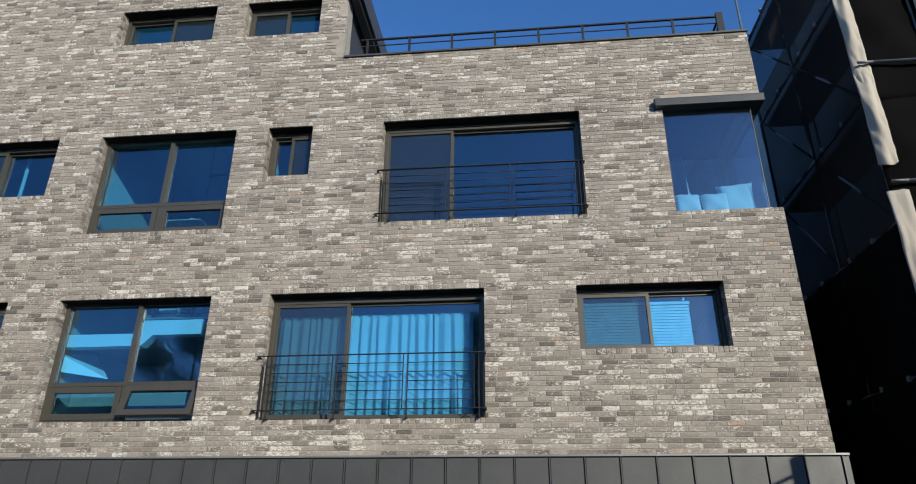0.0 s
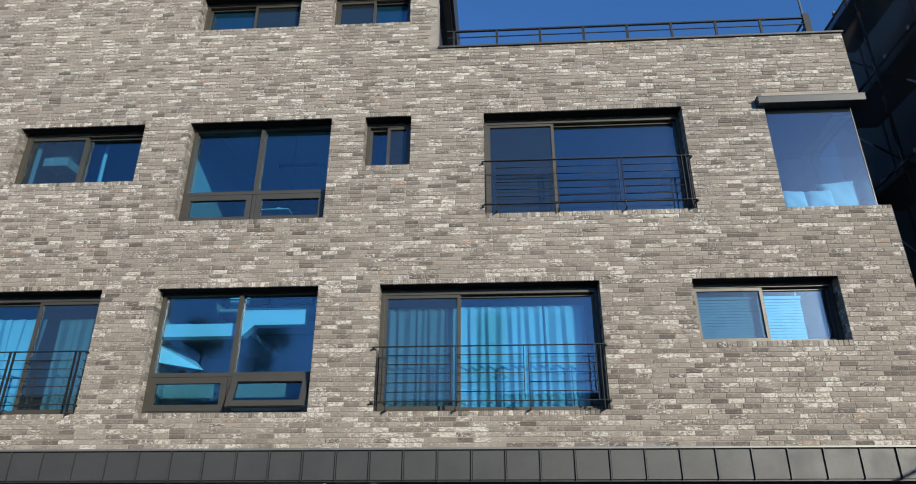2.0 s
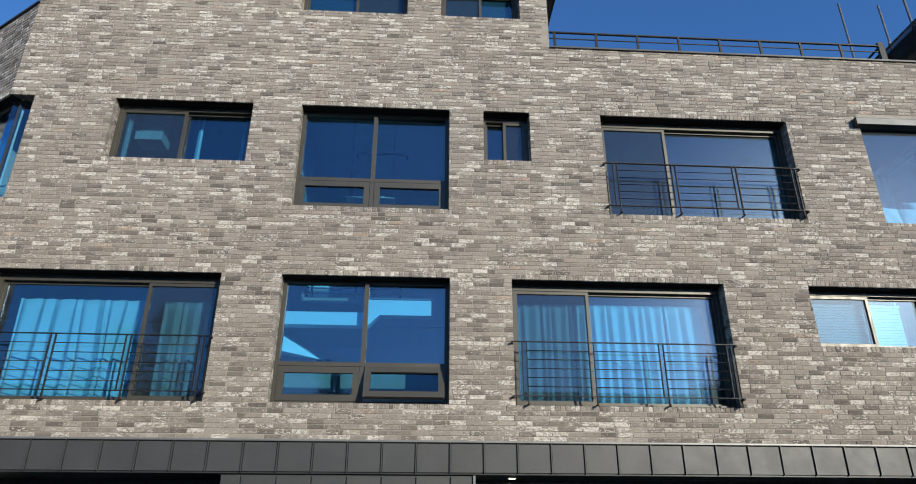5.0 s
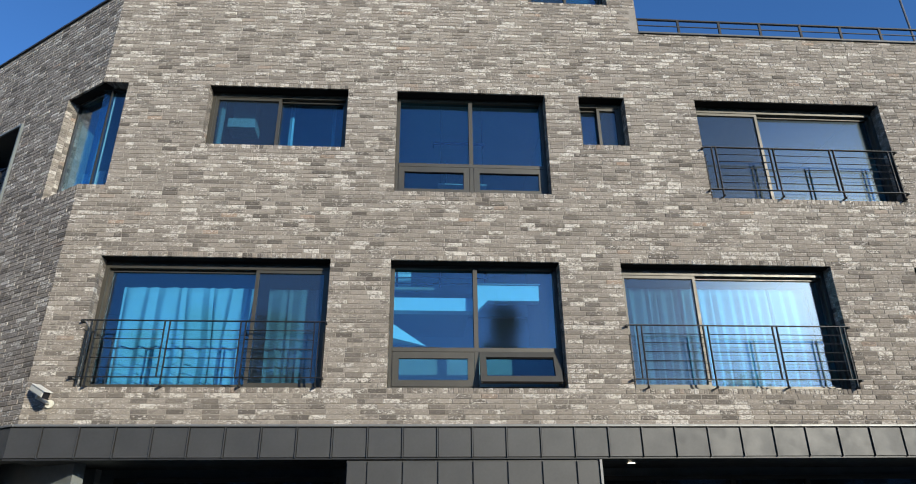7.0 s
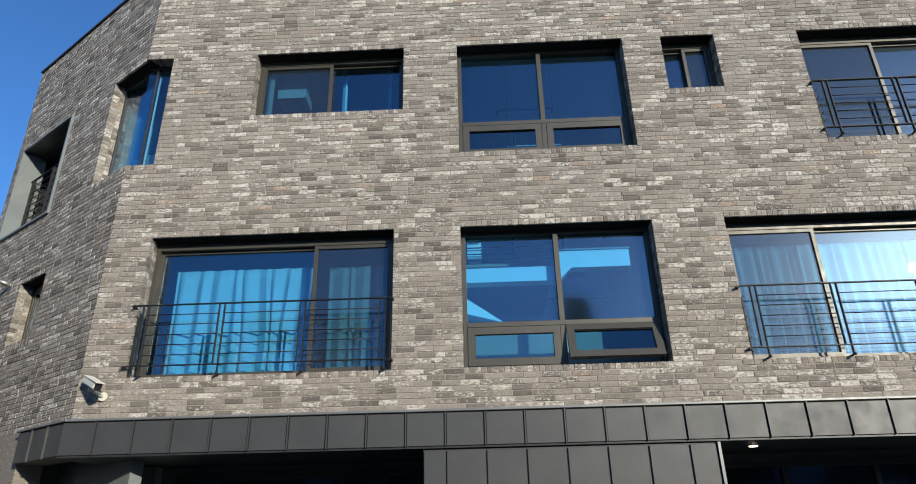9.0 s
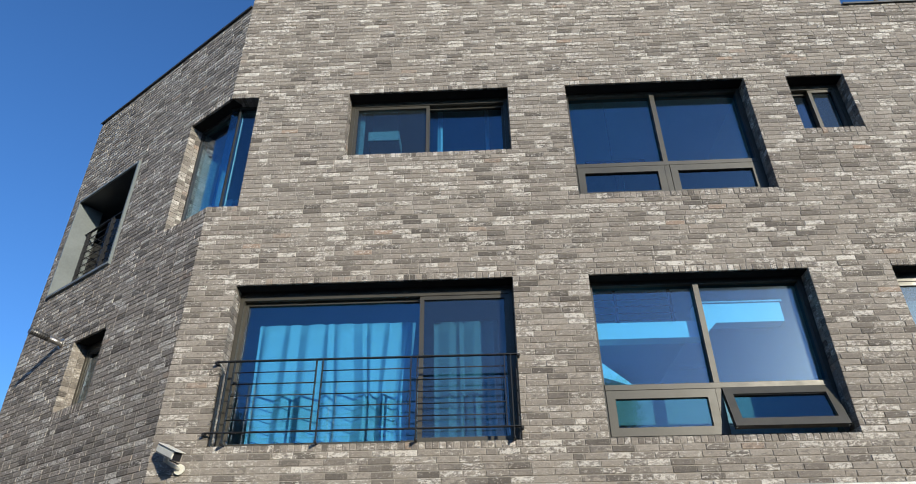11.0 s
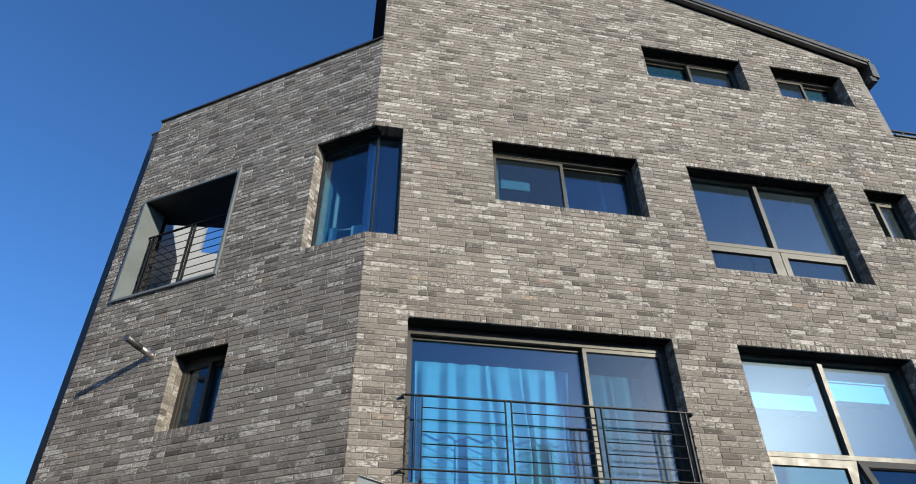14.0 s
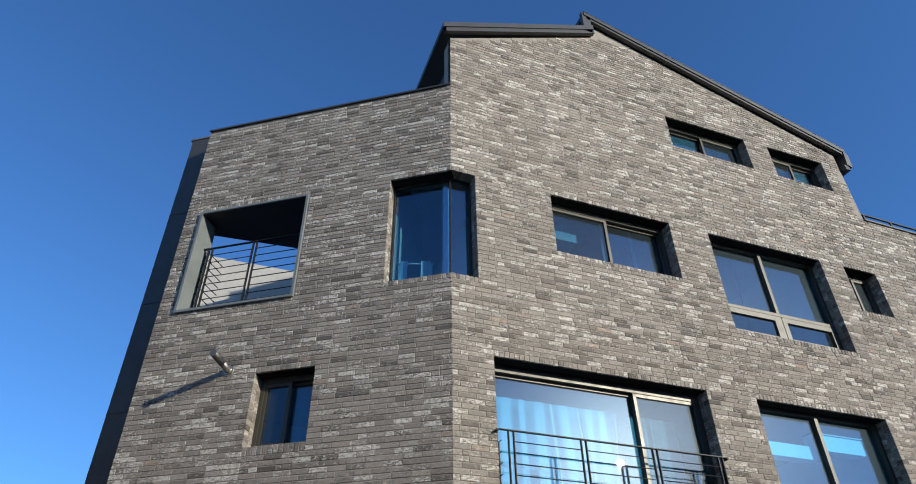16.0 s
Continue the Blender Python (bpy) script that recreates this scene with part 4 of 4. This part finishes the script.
# ---- loggia in the angled wall ----
def loggia():
    a, b, c, d = OPEN_SIDE["LO"]
    ob = empty("loggia_lining", SIDE, "grey-green metal lining round the open loggia", "lining", kind="structure")
    t = 0.022
    part("jamb", new_box(a - 0.012, a + t, -0.03, 0.36, c - 0.012, d + 0.012), LOGGIA, ob, "weathered zinc jamb")
    part("jamb", new_box(b - t, b + 0.012, -0.03, 0.36, c - 0.012, d + 0.012), LOGGIA, ob, "weathered zinc jamb")
    part("head", new_box(a + t, b - t, -0.03, -0.004, d - t, d + 0.012), LOGGIA, ob)
    # underside of the lining's head, its shade put into a dark colour
    part("head_board", new_box(a + t, b - t, -0.003, 0.36, d - t + 0.004, d + 0.012), FRAME_DARK, ob, "underside board coloured black for shade")
    part("sill", new_box(a + t, b - t, -0.035, 0.36, c - 0.012, c + t), LOGGIA, ob)
    inv = SIDE.inverted()
    yb = 11.68
    p = [Vector((x, y, 0)) for x, y in ((-14.30, yb), (-11.35, yb), (-11.2, 9.95))]
    q = [inv @ v for v in p]
    # outline behind the wall: along the wall, back to the open side, and round
    ceil = [(-3.98, 0.30), (-1.2, 0.30), (q[1].x, q[1].y), (q[0].x + 0.1, q[0].y + 0.32)]
    def flat(name, mat, z0, z1):
        bm = bmesh.new()
        prismz(bm, ceil[::-1], z0, z1)
        part(name, bm, mat, ob)
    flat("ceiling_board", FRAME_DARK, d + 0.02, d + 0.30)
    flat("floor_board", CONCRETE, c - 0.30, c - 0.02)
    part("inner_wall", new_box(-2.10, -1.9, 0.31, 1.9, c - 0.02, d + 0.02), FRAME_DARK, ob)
    bm = new_box(-14.46, -11.25, 17.0, 17.2, 0.0, 10.86)
    box(bm, -15.2, -14.46, 17.0, 17.2, 0.0, 13.4)
    tagged(part("wall_rear", bm, STUCCO), "pale sunlit stepped wall of the rear wing, seen through the loggia", "wall", kind="structure")
    # pier in a dark colour that holds the shade behind the opening
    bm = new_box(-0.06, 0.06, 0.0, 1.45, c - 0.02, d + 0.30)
    tagged(part("wall_pier", bm, FRAME_DARK, None, "", Matrix.Translation((-13.80, 11.85, 0)) @ Matrix.Rotation(R(4), 4, 'Z')), "wall inside the loggia, coloured dark for its shade", "wall", kind="structure")
    rl = empty("loggia_railing", SIDE, "black iron railing with level bars in the loggia", "railing")
    top, low, y = c + 1.225, c + 0.19, 0.22
    xs = [a + 0.14, (a + b) / 2 + 0.0, b - 0.06]
    part("top_rail", new_box(a + 0.03, b - 0.025, y - 0.018, y + 0.018, top - 0.006, top + 0.006), IRON, rl)
    part("bottom_rail", new_box(a + 0.03, b - 0.025, y - 0.018, y + 0.018, low - 0.005, low + 0.005), IRON, rl)
    for x in xs:
        for dx in (-0.03, 0.03):
            part("post", new_box(x + dx - 0.006, x + dx + 0.006, y - 0.018, y + 0.018, c + 0.02, top), IRON, rl)
    for l, r in zip(xs, xs[1:]):
        for k in range(1, 8):
            z = low + k * (top - low) / 8
            part("bar", rod(bmesh.new(), (l + 0.03, y, z), (r - 0.03, y, z), 0.007, 6), IRON, rl)
    for k in range(0, 9):
        z = low + k * (top - low) / 8
        part("return_bar", rod(bmesh.new(), (a + 0.05, y, z), (a + 0.05, y + 0.5, z), 0.007, 6), IRON, rl)


loggia()
bm = new_box(-4.85, -SL - 0.02, 0.335, 0.62, 0.0, 10.02)
wing = tagged(part("wall_wing", bm, ZINC, None, "", SIDE), "dark metal-clad wing wall set back beyond the angled wall", "wall", kind="structure")
bm = new_box(-4.89, -SL + 0.2, 0.32, 0.66, 10.022, 10.06, bevel=0.004)
part("cap", bm, ZINC_EDGE, wing, "pale metal cap")
for z in (3.2, 4.9, 6.6, 8.3):
    part("joint", new_box(-4.852, -SL - 0.02, 0.329, 0.334, z, z + 0.012), FRAME_DARK, wing)


# ---- fittings on the walls ----
def vent_pipe():
    ob = empty("vent_pipe", Matrix.Translation((0, 0, 0)), "stainless steel vent pipe sticking out of the angled brick wall", "vent pipe")
    b, t = Vector((-13.085, 10.742, 5.145)), Vector((-13.300, 10.375, 5.185))
    w = (t - b).normalized()
    part("tube", rod(bmesh.new(), b - w * 0.1, b.lerp(t, 0.45), 0.040, 18), STEEL, ob)
    part("tip", rod(bmesh.new(), b.lerp(t, 0.45), t, 0.042, 18), DULL_STEEL, ob, "slotted dark outlet sleeve")
    for k in range(7):
        p = b.lerp(t, 0.52 + 0.07 * k)
        part("slot", rod(bmesh.new(), p, p + w * 0.010, 0.0435, 18), BLACK, ob)
    part("tip_cap", rod(bmesh.new(), t, t + w * 0.012, 0.045, 18), DULL_STEEL, ob)
    n = Vector((-math.sin(ANGLE), -math.cos(ANGLE), 0))
    part("flange", rod(bmesh.new(), b - n * 0.01, b + n * 0.010, 0.075, 24), STEEL, ob, "round wall flange")
    part("collar", rod(bmesh.new(), b + n * 0.010, b + n * 0.03, 0.052, 18), STEEL, ob)


vent_pipe()


def cctv():
    ob = empty("security_camera", Matrix.Translation((-10.40, YF, 3.10)), "cream bullet security camera on a bracket below the window", "security camera")
    part("wall_plate", rod(bmesh.new(), (0.05, 0.0, -0.02), (0.05, -0.03, -0.02), 0.05, 18), CREAM, ob)
    part("arm", rod(bmesh.new(), (0.05, -0.03, -0.02), (-0.03, -0.16, 0.03), 0.018, 10), CREAM, ob)
    part("joint", rod(bmesh.new(), (-0.03, -0.16, 0.02), (-0.03, -0.16, 0.075), 0.026, 12), CREAM, ob)
    m = Matrix.Translation((-0.03, -0.17, 0.115)) @ Matrix.Rotation(R(55), 4, 'Z') @ Matrix.Rotation(R(22), 4, 'X')
    hs = part("housing", new_box(-0.046, 0.046, -0.20, 0.15, -0.046, 0.040, bevel=0.016), CREAM, ob, "cream metal housing", m)
    part("sun_shield", new_box(-0.054, 0.054, -0.24, 0.13, 0.040, 0.048, bevel=0.003), CREAM, hs)
    part("lens_face", new_box(-0.038, 0.038, -0.210, -0.201, -0.040, 0.034), BLACK, hs, "dark lens window")
    part("cable", rod(bmesh.new(), (-0.02, -0.10, 0.05), (0.06, 0.0, 0.02), 0.006, 6), BLACK, ob)


cctv()


# ---- ground floor glazing ----
def shopfront(x0, x1, splits, y, label):
    ob = empty("shopfront", Matrix.Translation((0, y, 0)), label, "shop window")
    xs = [x0, *splits, x1]
    part("frame", frame_ring(x0, x1, 0.05, 2.30, 0.06, -0.03, 0.05), FRAME, ob)
    for a, b in zip(xs, xs[1:]):
        part("pane", new_box(a + 0.03, b - 0.03, 0.0, 0.008, 0.11, 2.24), GLASS_DARK, ob)
    for s in splits:
        part("mullion", new_box(s - 0.03, s + 0.03, -0.035, 0.05, 0.11, 2.24), FRAME, ob)


shopfront(-3.3, 3.9, (-2.4, -1.3, -0.2, 1.5, 2.7), YF + 1.22, "dark glazed shopfront set back under the fascia")
shopfront(-9.9, -6.9, (-7.8,), YF + 1.2, "dark glazed entrance set back under the fascia")
dl, dt, db, do = material("downlight_glow")
db.inputs["Emission Color"].default_value = (1.0, 0.75, 0.45, 1)
db.inputs["Emission Strength"].default_value = 6.0
ob = empty("downlight", Matrix.Translation((-3.0, YF + 0.45, 2.405)), "small lit downlight in the black soffit", "downlight")
part("rim", rod(bmesh.new(), (0, 0, 0.002), (0, 0, 0.012), 0.06, 18), WHITE, ob)
part("lamp_disc", rod(bmesh.new(), (0, 0, -0.004), (0, 0, 0.001), 0.045, 18), dl, ob)


# ---- street things towards the sun ----
def street_post():
    f = SUN / -SUN.y
    c = Vector((3.84, YF - 0.06, 2.78)) + f * 3.6
    ob = empty("street_post", Matrix.Translation((c.x, c.y, 0)), "grey steel street post with a slanting brace", "post")
    part("pole", new_box(-0.055, 0.055, -0.055, 0.055, 0.0, c.z, bevel=0.008), TUBE, ob)
    part("brace", rod(bmesh.new(), (0, 0, c.z - 0.18), (-0.55, 0, c.z - 0.42), 0.022, 8), TUBE, ob)


street_post()


def tree(x, y, h, spread, seed, slim=False):
    rng = random.Random(seed)
    ob = empty("tree", Matrix.Translation((x, y, 0)), "dark leafy street tree across the road", "tree", "trees across the road")
    bm = bmesh.new()
    rod(bm, (0, 0, 0), (0.1, 0, h * 0.45), 0.16, 9, 0.10)
    rod(bm, (0.1, 0, h * 0.45), (0.0, 0.05, h * 0.92), 0.10, 8, 0.02)
    tips = []
    for k in range(26):
        z = h * rng.uniform(0.28, 0.9)
        an = rng.uniform(0, 2 * math.pi)
        reach = spread * (1.15 - z / h) * rng.uniform(0.7, 1.2) * (0.6 if slim else 1)
        tip = Vector((math.cos(an) * reach, math.sin(an) * reach, z + reach * 0.4))
        rod(bm, (0.05, 0, z), tip, 0.035, 5, 0.008)
        tips.append((Vector((0.05, 0, z)), tip))
    part("trunk", bm, BARK, ob)
    verts, faces = [], []
    for k in range(15000):
        a, b = tips[rng.randrange(len(tips))]
        p = a.lerp(b, rng.uniform(0.25, 1.1)) + Vector([rng.gauss(0, 0.34) for _ in range(3)])
        s = rng.uniform(0.035, 0.075)
        u = Vector([rng.gauss(0, 1) for _ in range(3)]).normalized() * s
        v = Vector([rng.gauss(0, 1) for _ in range(3)]).cross(u).normalized() * s * 0.55
        o = len(verts)
        verts += [p - u, p + v, p + u, p - v]
        faces.append((o, o + 1, o + 2, o + 3))
    part("crown", (verts, [], faces), LEAF, ob, "loose dark green leaves")


for i, (x, y, h, s) in enumerate(((-16, -13, 12.3, 2.4), (-12.2, -12, 11.6, 2.2), (-19.5, -15, 11.8, 2.5), (-8.5, -14, 9.6, 2.0), (-1.8, -12, 12.2, 2.0), (4.5, -13, 7.8, 1.9), (9.5, -12, 8.2, 2.2), (14.5, -14, 8.0, 2.2))):
    tree(x, y, h, s, 20 + i, i == 4)


# ---- scaffolded building next door ----
def scaffold():
    ob = empty("scaffold", Matrix.Translation((5.36, 8.42, 0)), "tall steel tube scaffold wrapped in dark net beside the brick block", "scaffold")
    ys, zs = (0.0, 1.7, 3.4), [1.85 * k for k in range(0, 7)]
    for y in ys:
        for x in (0.03, 1.0):
            part("upright", rod(bmesh.new(), (x, y, 0), (x, y, 13.2), 0.024, 8), TUBE, ob)
    for x in (2.8, 4.6):
        part("upright", rod(bmesh.new(), (x, 0.0, 0), (x, 0.0, 13.2), 0.024, 8), TUBE, ob)
    for z in zs[1:]:
        part("ledger", rod(bmesh.new(), (0.04, 0.02, z), (0.04, 3.5, z), 0.024, 8), TUBE, ob)
        part("ledger", rod(bmesh.new(), (0.04, 0.04, z - 0.05), (4.8, 0.03, z - 0.05), 0.024, 8), TUBE, ob)
        part("plank", new_box(0.1, 0.9, 0.05, 3.4, z - 0.10, z - 0.06), CONCRETE, ob, "narrow working deck")
        part("outer_ledger", rod(bmesh.new(), (0.2, -0.14, z + 0.5), (4.8, -0.14, z + 0.5), 0.02, 8), TUBE, ob)
        part("net_tie", rod(bmesh.new(), (0.0, -0.14, z + 0.5), (0.2, -0.14, z + 0.5), 0.02, 8), TUBE, ob)
        for y0 in (0.6, 1.3, 2.3, 3.0):
            part("clamp", new_box(-0.03, 0.02, y0, y0 + 0.05, z - 0.04, z + 0.03, bevel=0.006), TUBE, ob)
    for y0 in ys[:2]:
        for k in range(3, 6):
            part("brace", rod(bmesh.new(), (0.06, y0, zs[k]), (0.06, y0 + 1.7, zs[k + 1]), 0.018, 6), TUBE, ob)
    rng = random.Random(3)

    def sheet(name, p0, p1, z0, z1, mat, bulge, n=10, m=10, label="", crease=0.0):
        bm = bmesh.new()
        g = []
        d = Vector((p1[0] - p0[0], p1[1] - p0[1]))
        nrm = Vector((d.y, -d.x)).normalized()
        ph = rng.uniform(0, 6)
        for j in range(m + 1):
            row = []
            for i in range(n + 1):
                u, v = i / n, j / m
                e = math.sin(math.pi * u) * math.sin(math.pi * v)
                o = bulge * e * (1 + 0.6 * math.sin(7 * u + ph) * math.sin(5 * v + ph)) + 0.3 * bulge * math.sin(11 * v + 6 * u + ph) * e
                o += crease * (2.0 * noise.noise(Vector((u * 2.5 + ph, v * (z1 - z0) * 1.6, ph))) + 1.0 * noise.noise(Vector((u * 6 + v * 9, v * (z1 - z0) * 4.5, ph + 5))))
                row.append(bm.verts.new((p0[0] + d.x * u + nrm.x * o, p0[1] + d.y * u + nrm.y * o, z0 + (z1 - z0) * v - 0.05 * math.sin(math.pi * u) * (1 - v))))
            g.append(row)
        for a, b in zip(g, g[1:]):
            for i in range(n):
                bm.faces.new((a[i], a[i + 1], b[i + 1], b[i])).smooth = True
        sh = part(name, bm, mat, ob, label)
        md = sh.modifiers.new("thickness", 'SOLIDIFY')
        md.thickness = 0.004

    for k in range(6):
        for y0, y1 in ((3.4, 1.7), (1.7, 0.0)):
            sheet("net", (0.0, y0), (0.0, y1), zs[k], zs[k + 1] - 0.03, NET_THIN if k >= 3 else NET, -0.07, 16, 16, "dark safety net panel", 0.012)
        for x0, x1 in ((0.0, 1.0), (1.0, 2.8), (2.8, 4.6)):
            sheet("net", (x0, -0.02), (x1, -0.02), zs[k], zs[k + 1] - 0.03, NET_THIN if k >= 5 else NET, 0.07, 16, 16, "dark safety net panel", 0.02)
    # pale tarpaulin strips bound round the corner uprights
    for z0, z1 in ((1.2, 5.95), (6.35, 7.85), (7.6, 9.6), (9.55, 12.3)):
        sheet("tarpaulin", (-0.06 + 0.02 * rng.random(), -0.05), (0.16 + 0.05 * rng.random(), -0.09), z0, z1, TARP, 0.05, 10, 60, "creased pale tarpaulin strip", 0.022)
    sheet("tarpaulin", (1.0, -0.12), (2.8, -0.12), 7.9, 11.0, TARP, 0.10, 24, 30, "pale tarpaulin sheet", 0.02)
    core = new_box(1.25, 8.0, 0.6, 12.0, 0.0, 11.8)
    body = part("building_core", core, CONCRETE, None, "", Matrix.Translation((5.36, 8.42, 0)))
    tagged(body, "grey concrete building shell behind the scaffold", "building")


scaffold()


# ---- unseen houses, added to block low sky light and fill reflections ----
def house(x, y, w, d, h, label, mat):
    ob = empty("house", Matrix.Translation((x, y, 0)), label, "house", "houses across the street")
    part("wall", new_box(-w / 2, w / 2, -d, 0, 0, h), mat, ob)
    part("roof", new_box(-w / 2 - 0.3, w / 2 + 0.3, -d - 0.3, 0.3, h, h + 0.25), ZINC, ob)
    for k in range(int(w // 3)):
        for z in (1.0, 4.0, 6.8):
            if z + 1.4 < h:
                cx = -w / 2 + 1.6 + 3 * k
                wn_ = part("window", frame_ring(cx - 0.7, cx + 0.7, z, z + 1.3, 0.07, -0.02, 0.06), FRAME_DARK, ob)
                part("pane", new_box(cx - 0.64, cx + 0.64, 0.012, 0.02, z + 0.06, z + 1.24), BLACK, wn_)


house(-27, -19, 13, 9, 8.7, "unseen brown rendered low house added to block low sky", CONCRETE)
house(-11, -20, 15, 9, 8.5, "unseen grey rendered low house added to block low sky", CONCRETE)
house(5, -19, 14, 9, 8.6, "unseen grey rendered low house with flat roof, added to block low sky", CONCRETE)
house(21, -20, 14, 9, 8.4, "unseen grey rendered low house added to block low sky", CONCRETE)
house(38, -18, 15, 9, 8.6, "unseen grey rendered low house added to block low sky", CONCRETE)
# one more unseen house, added against the low sky to the west
west = empty("house", Matrix.Translation((-26, 6, 0)) @ Matrix.Rotation(R(-90), 4, 'Z'), "unseen grey rendered house added to block the low western sky", "house", "houses across the street")
part("wall", new_box(-14, 12, -10, 0, 0, 8.6), CONCRETE, west)
part("roof", new_box(-14.3, 12.3, -10.3, 0.3, 8.6, 8.85), ZINC, west)


# ---- brick courses, last ----
lay_bricks(wall_front, CX, XR, roof_front, OPEN_FRONT, 11, lambda a, z: z < 3.22 and a > -10.7)
lay_bricks(wall_side, -SL, 0.0, lambda x: ZTOP_L, OPEN_SIDE, 12, lambda a, z: z > 3.4 and z < 4.4)
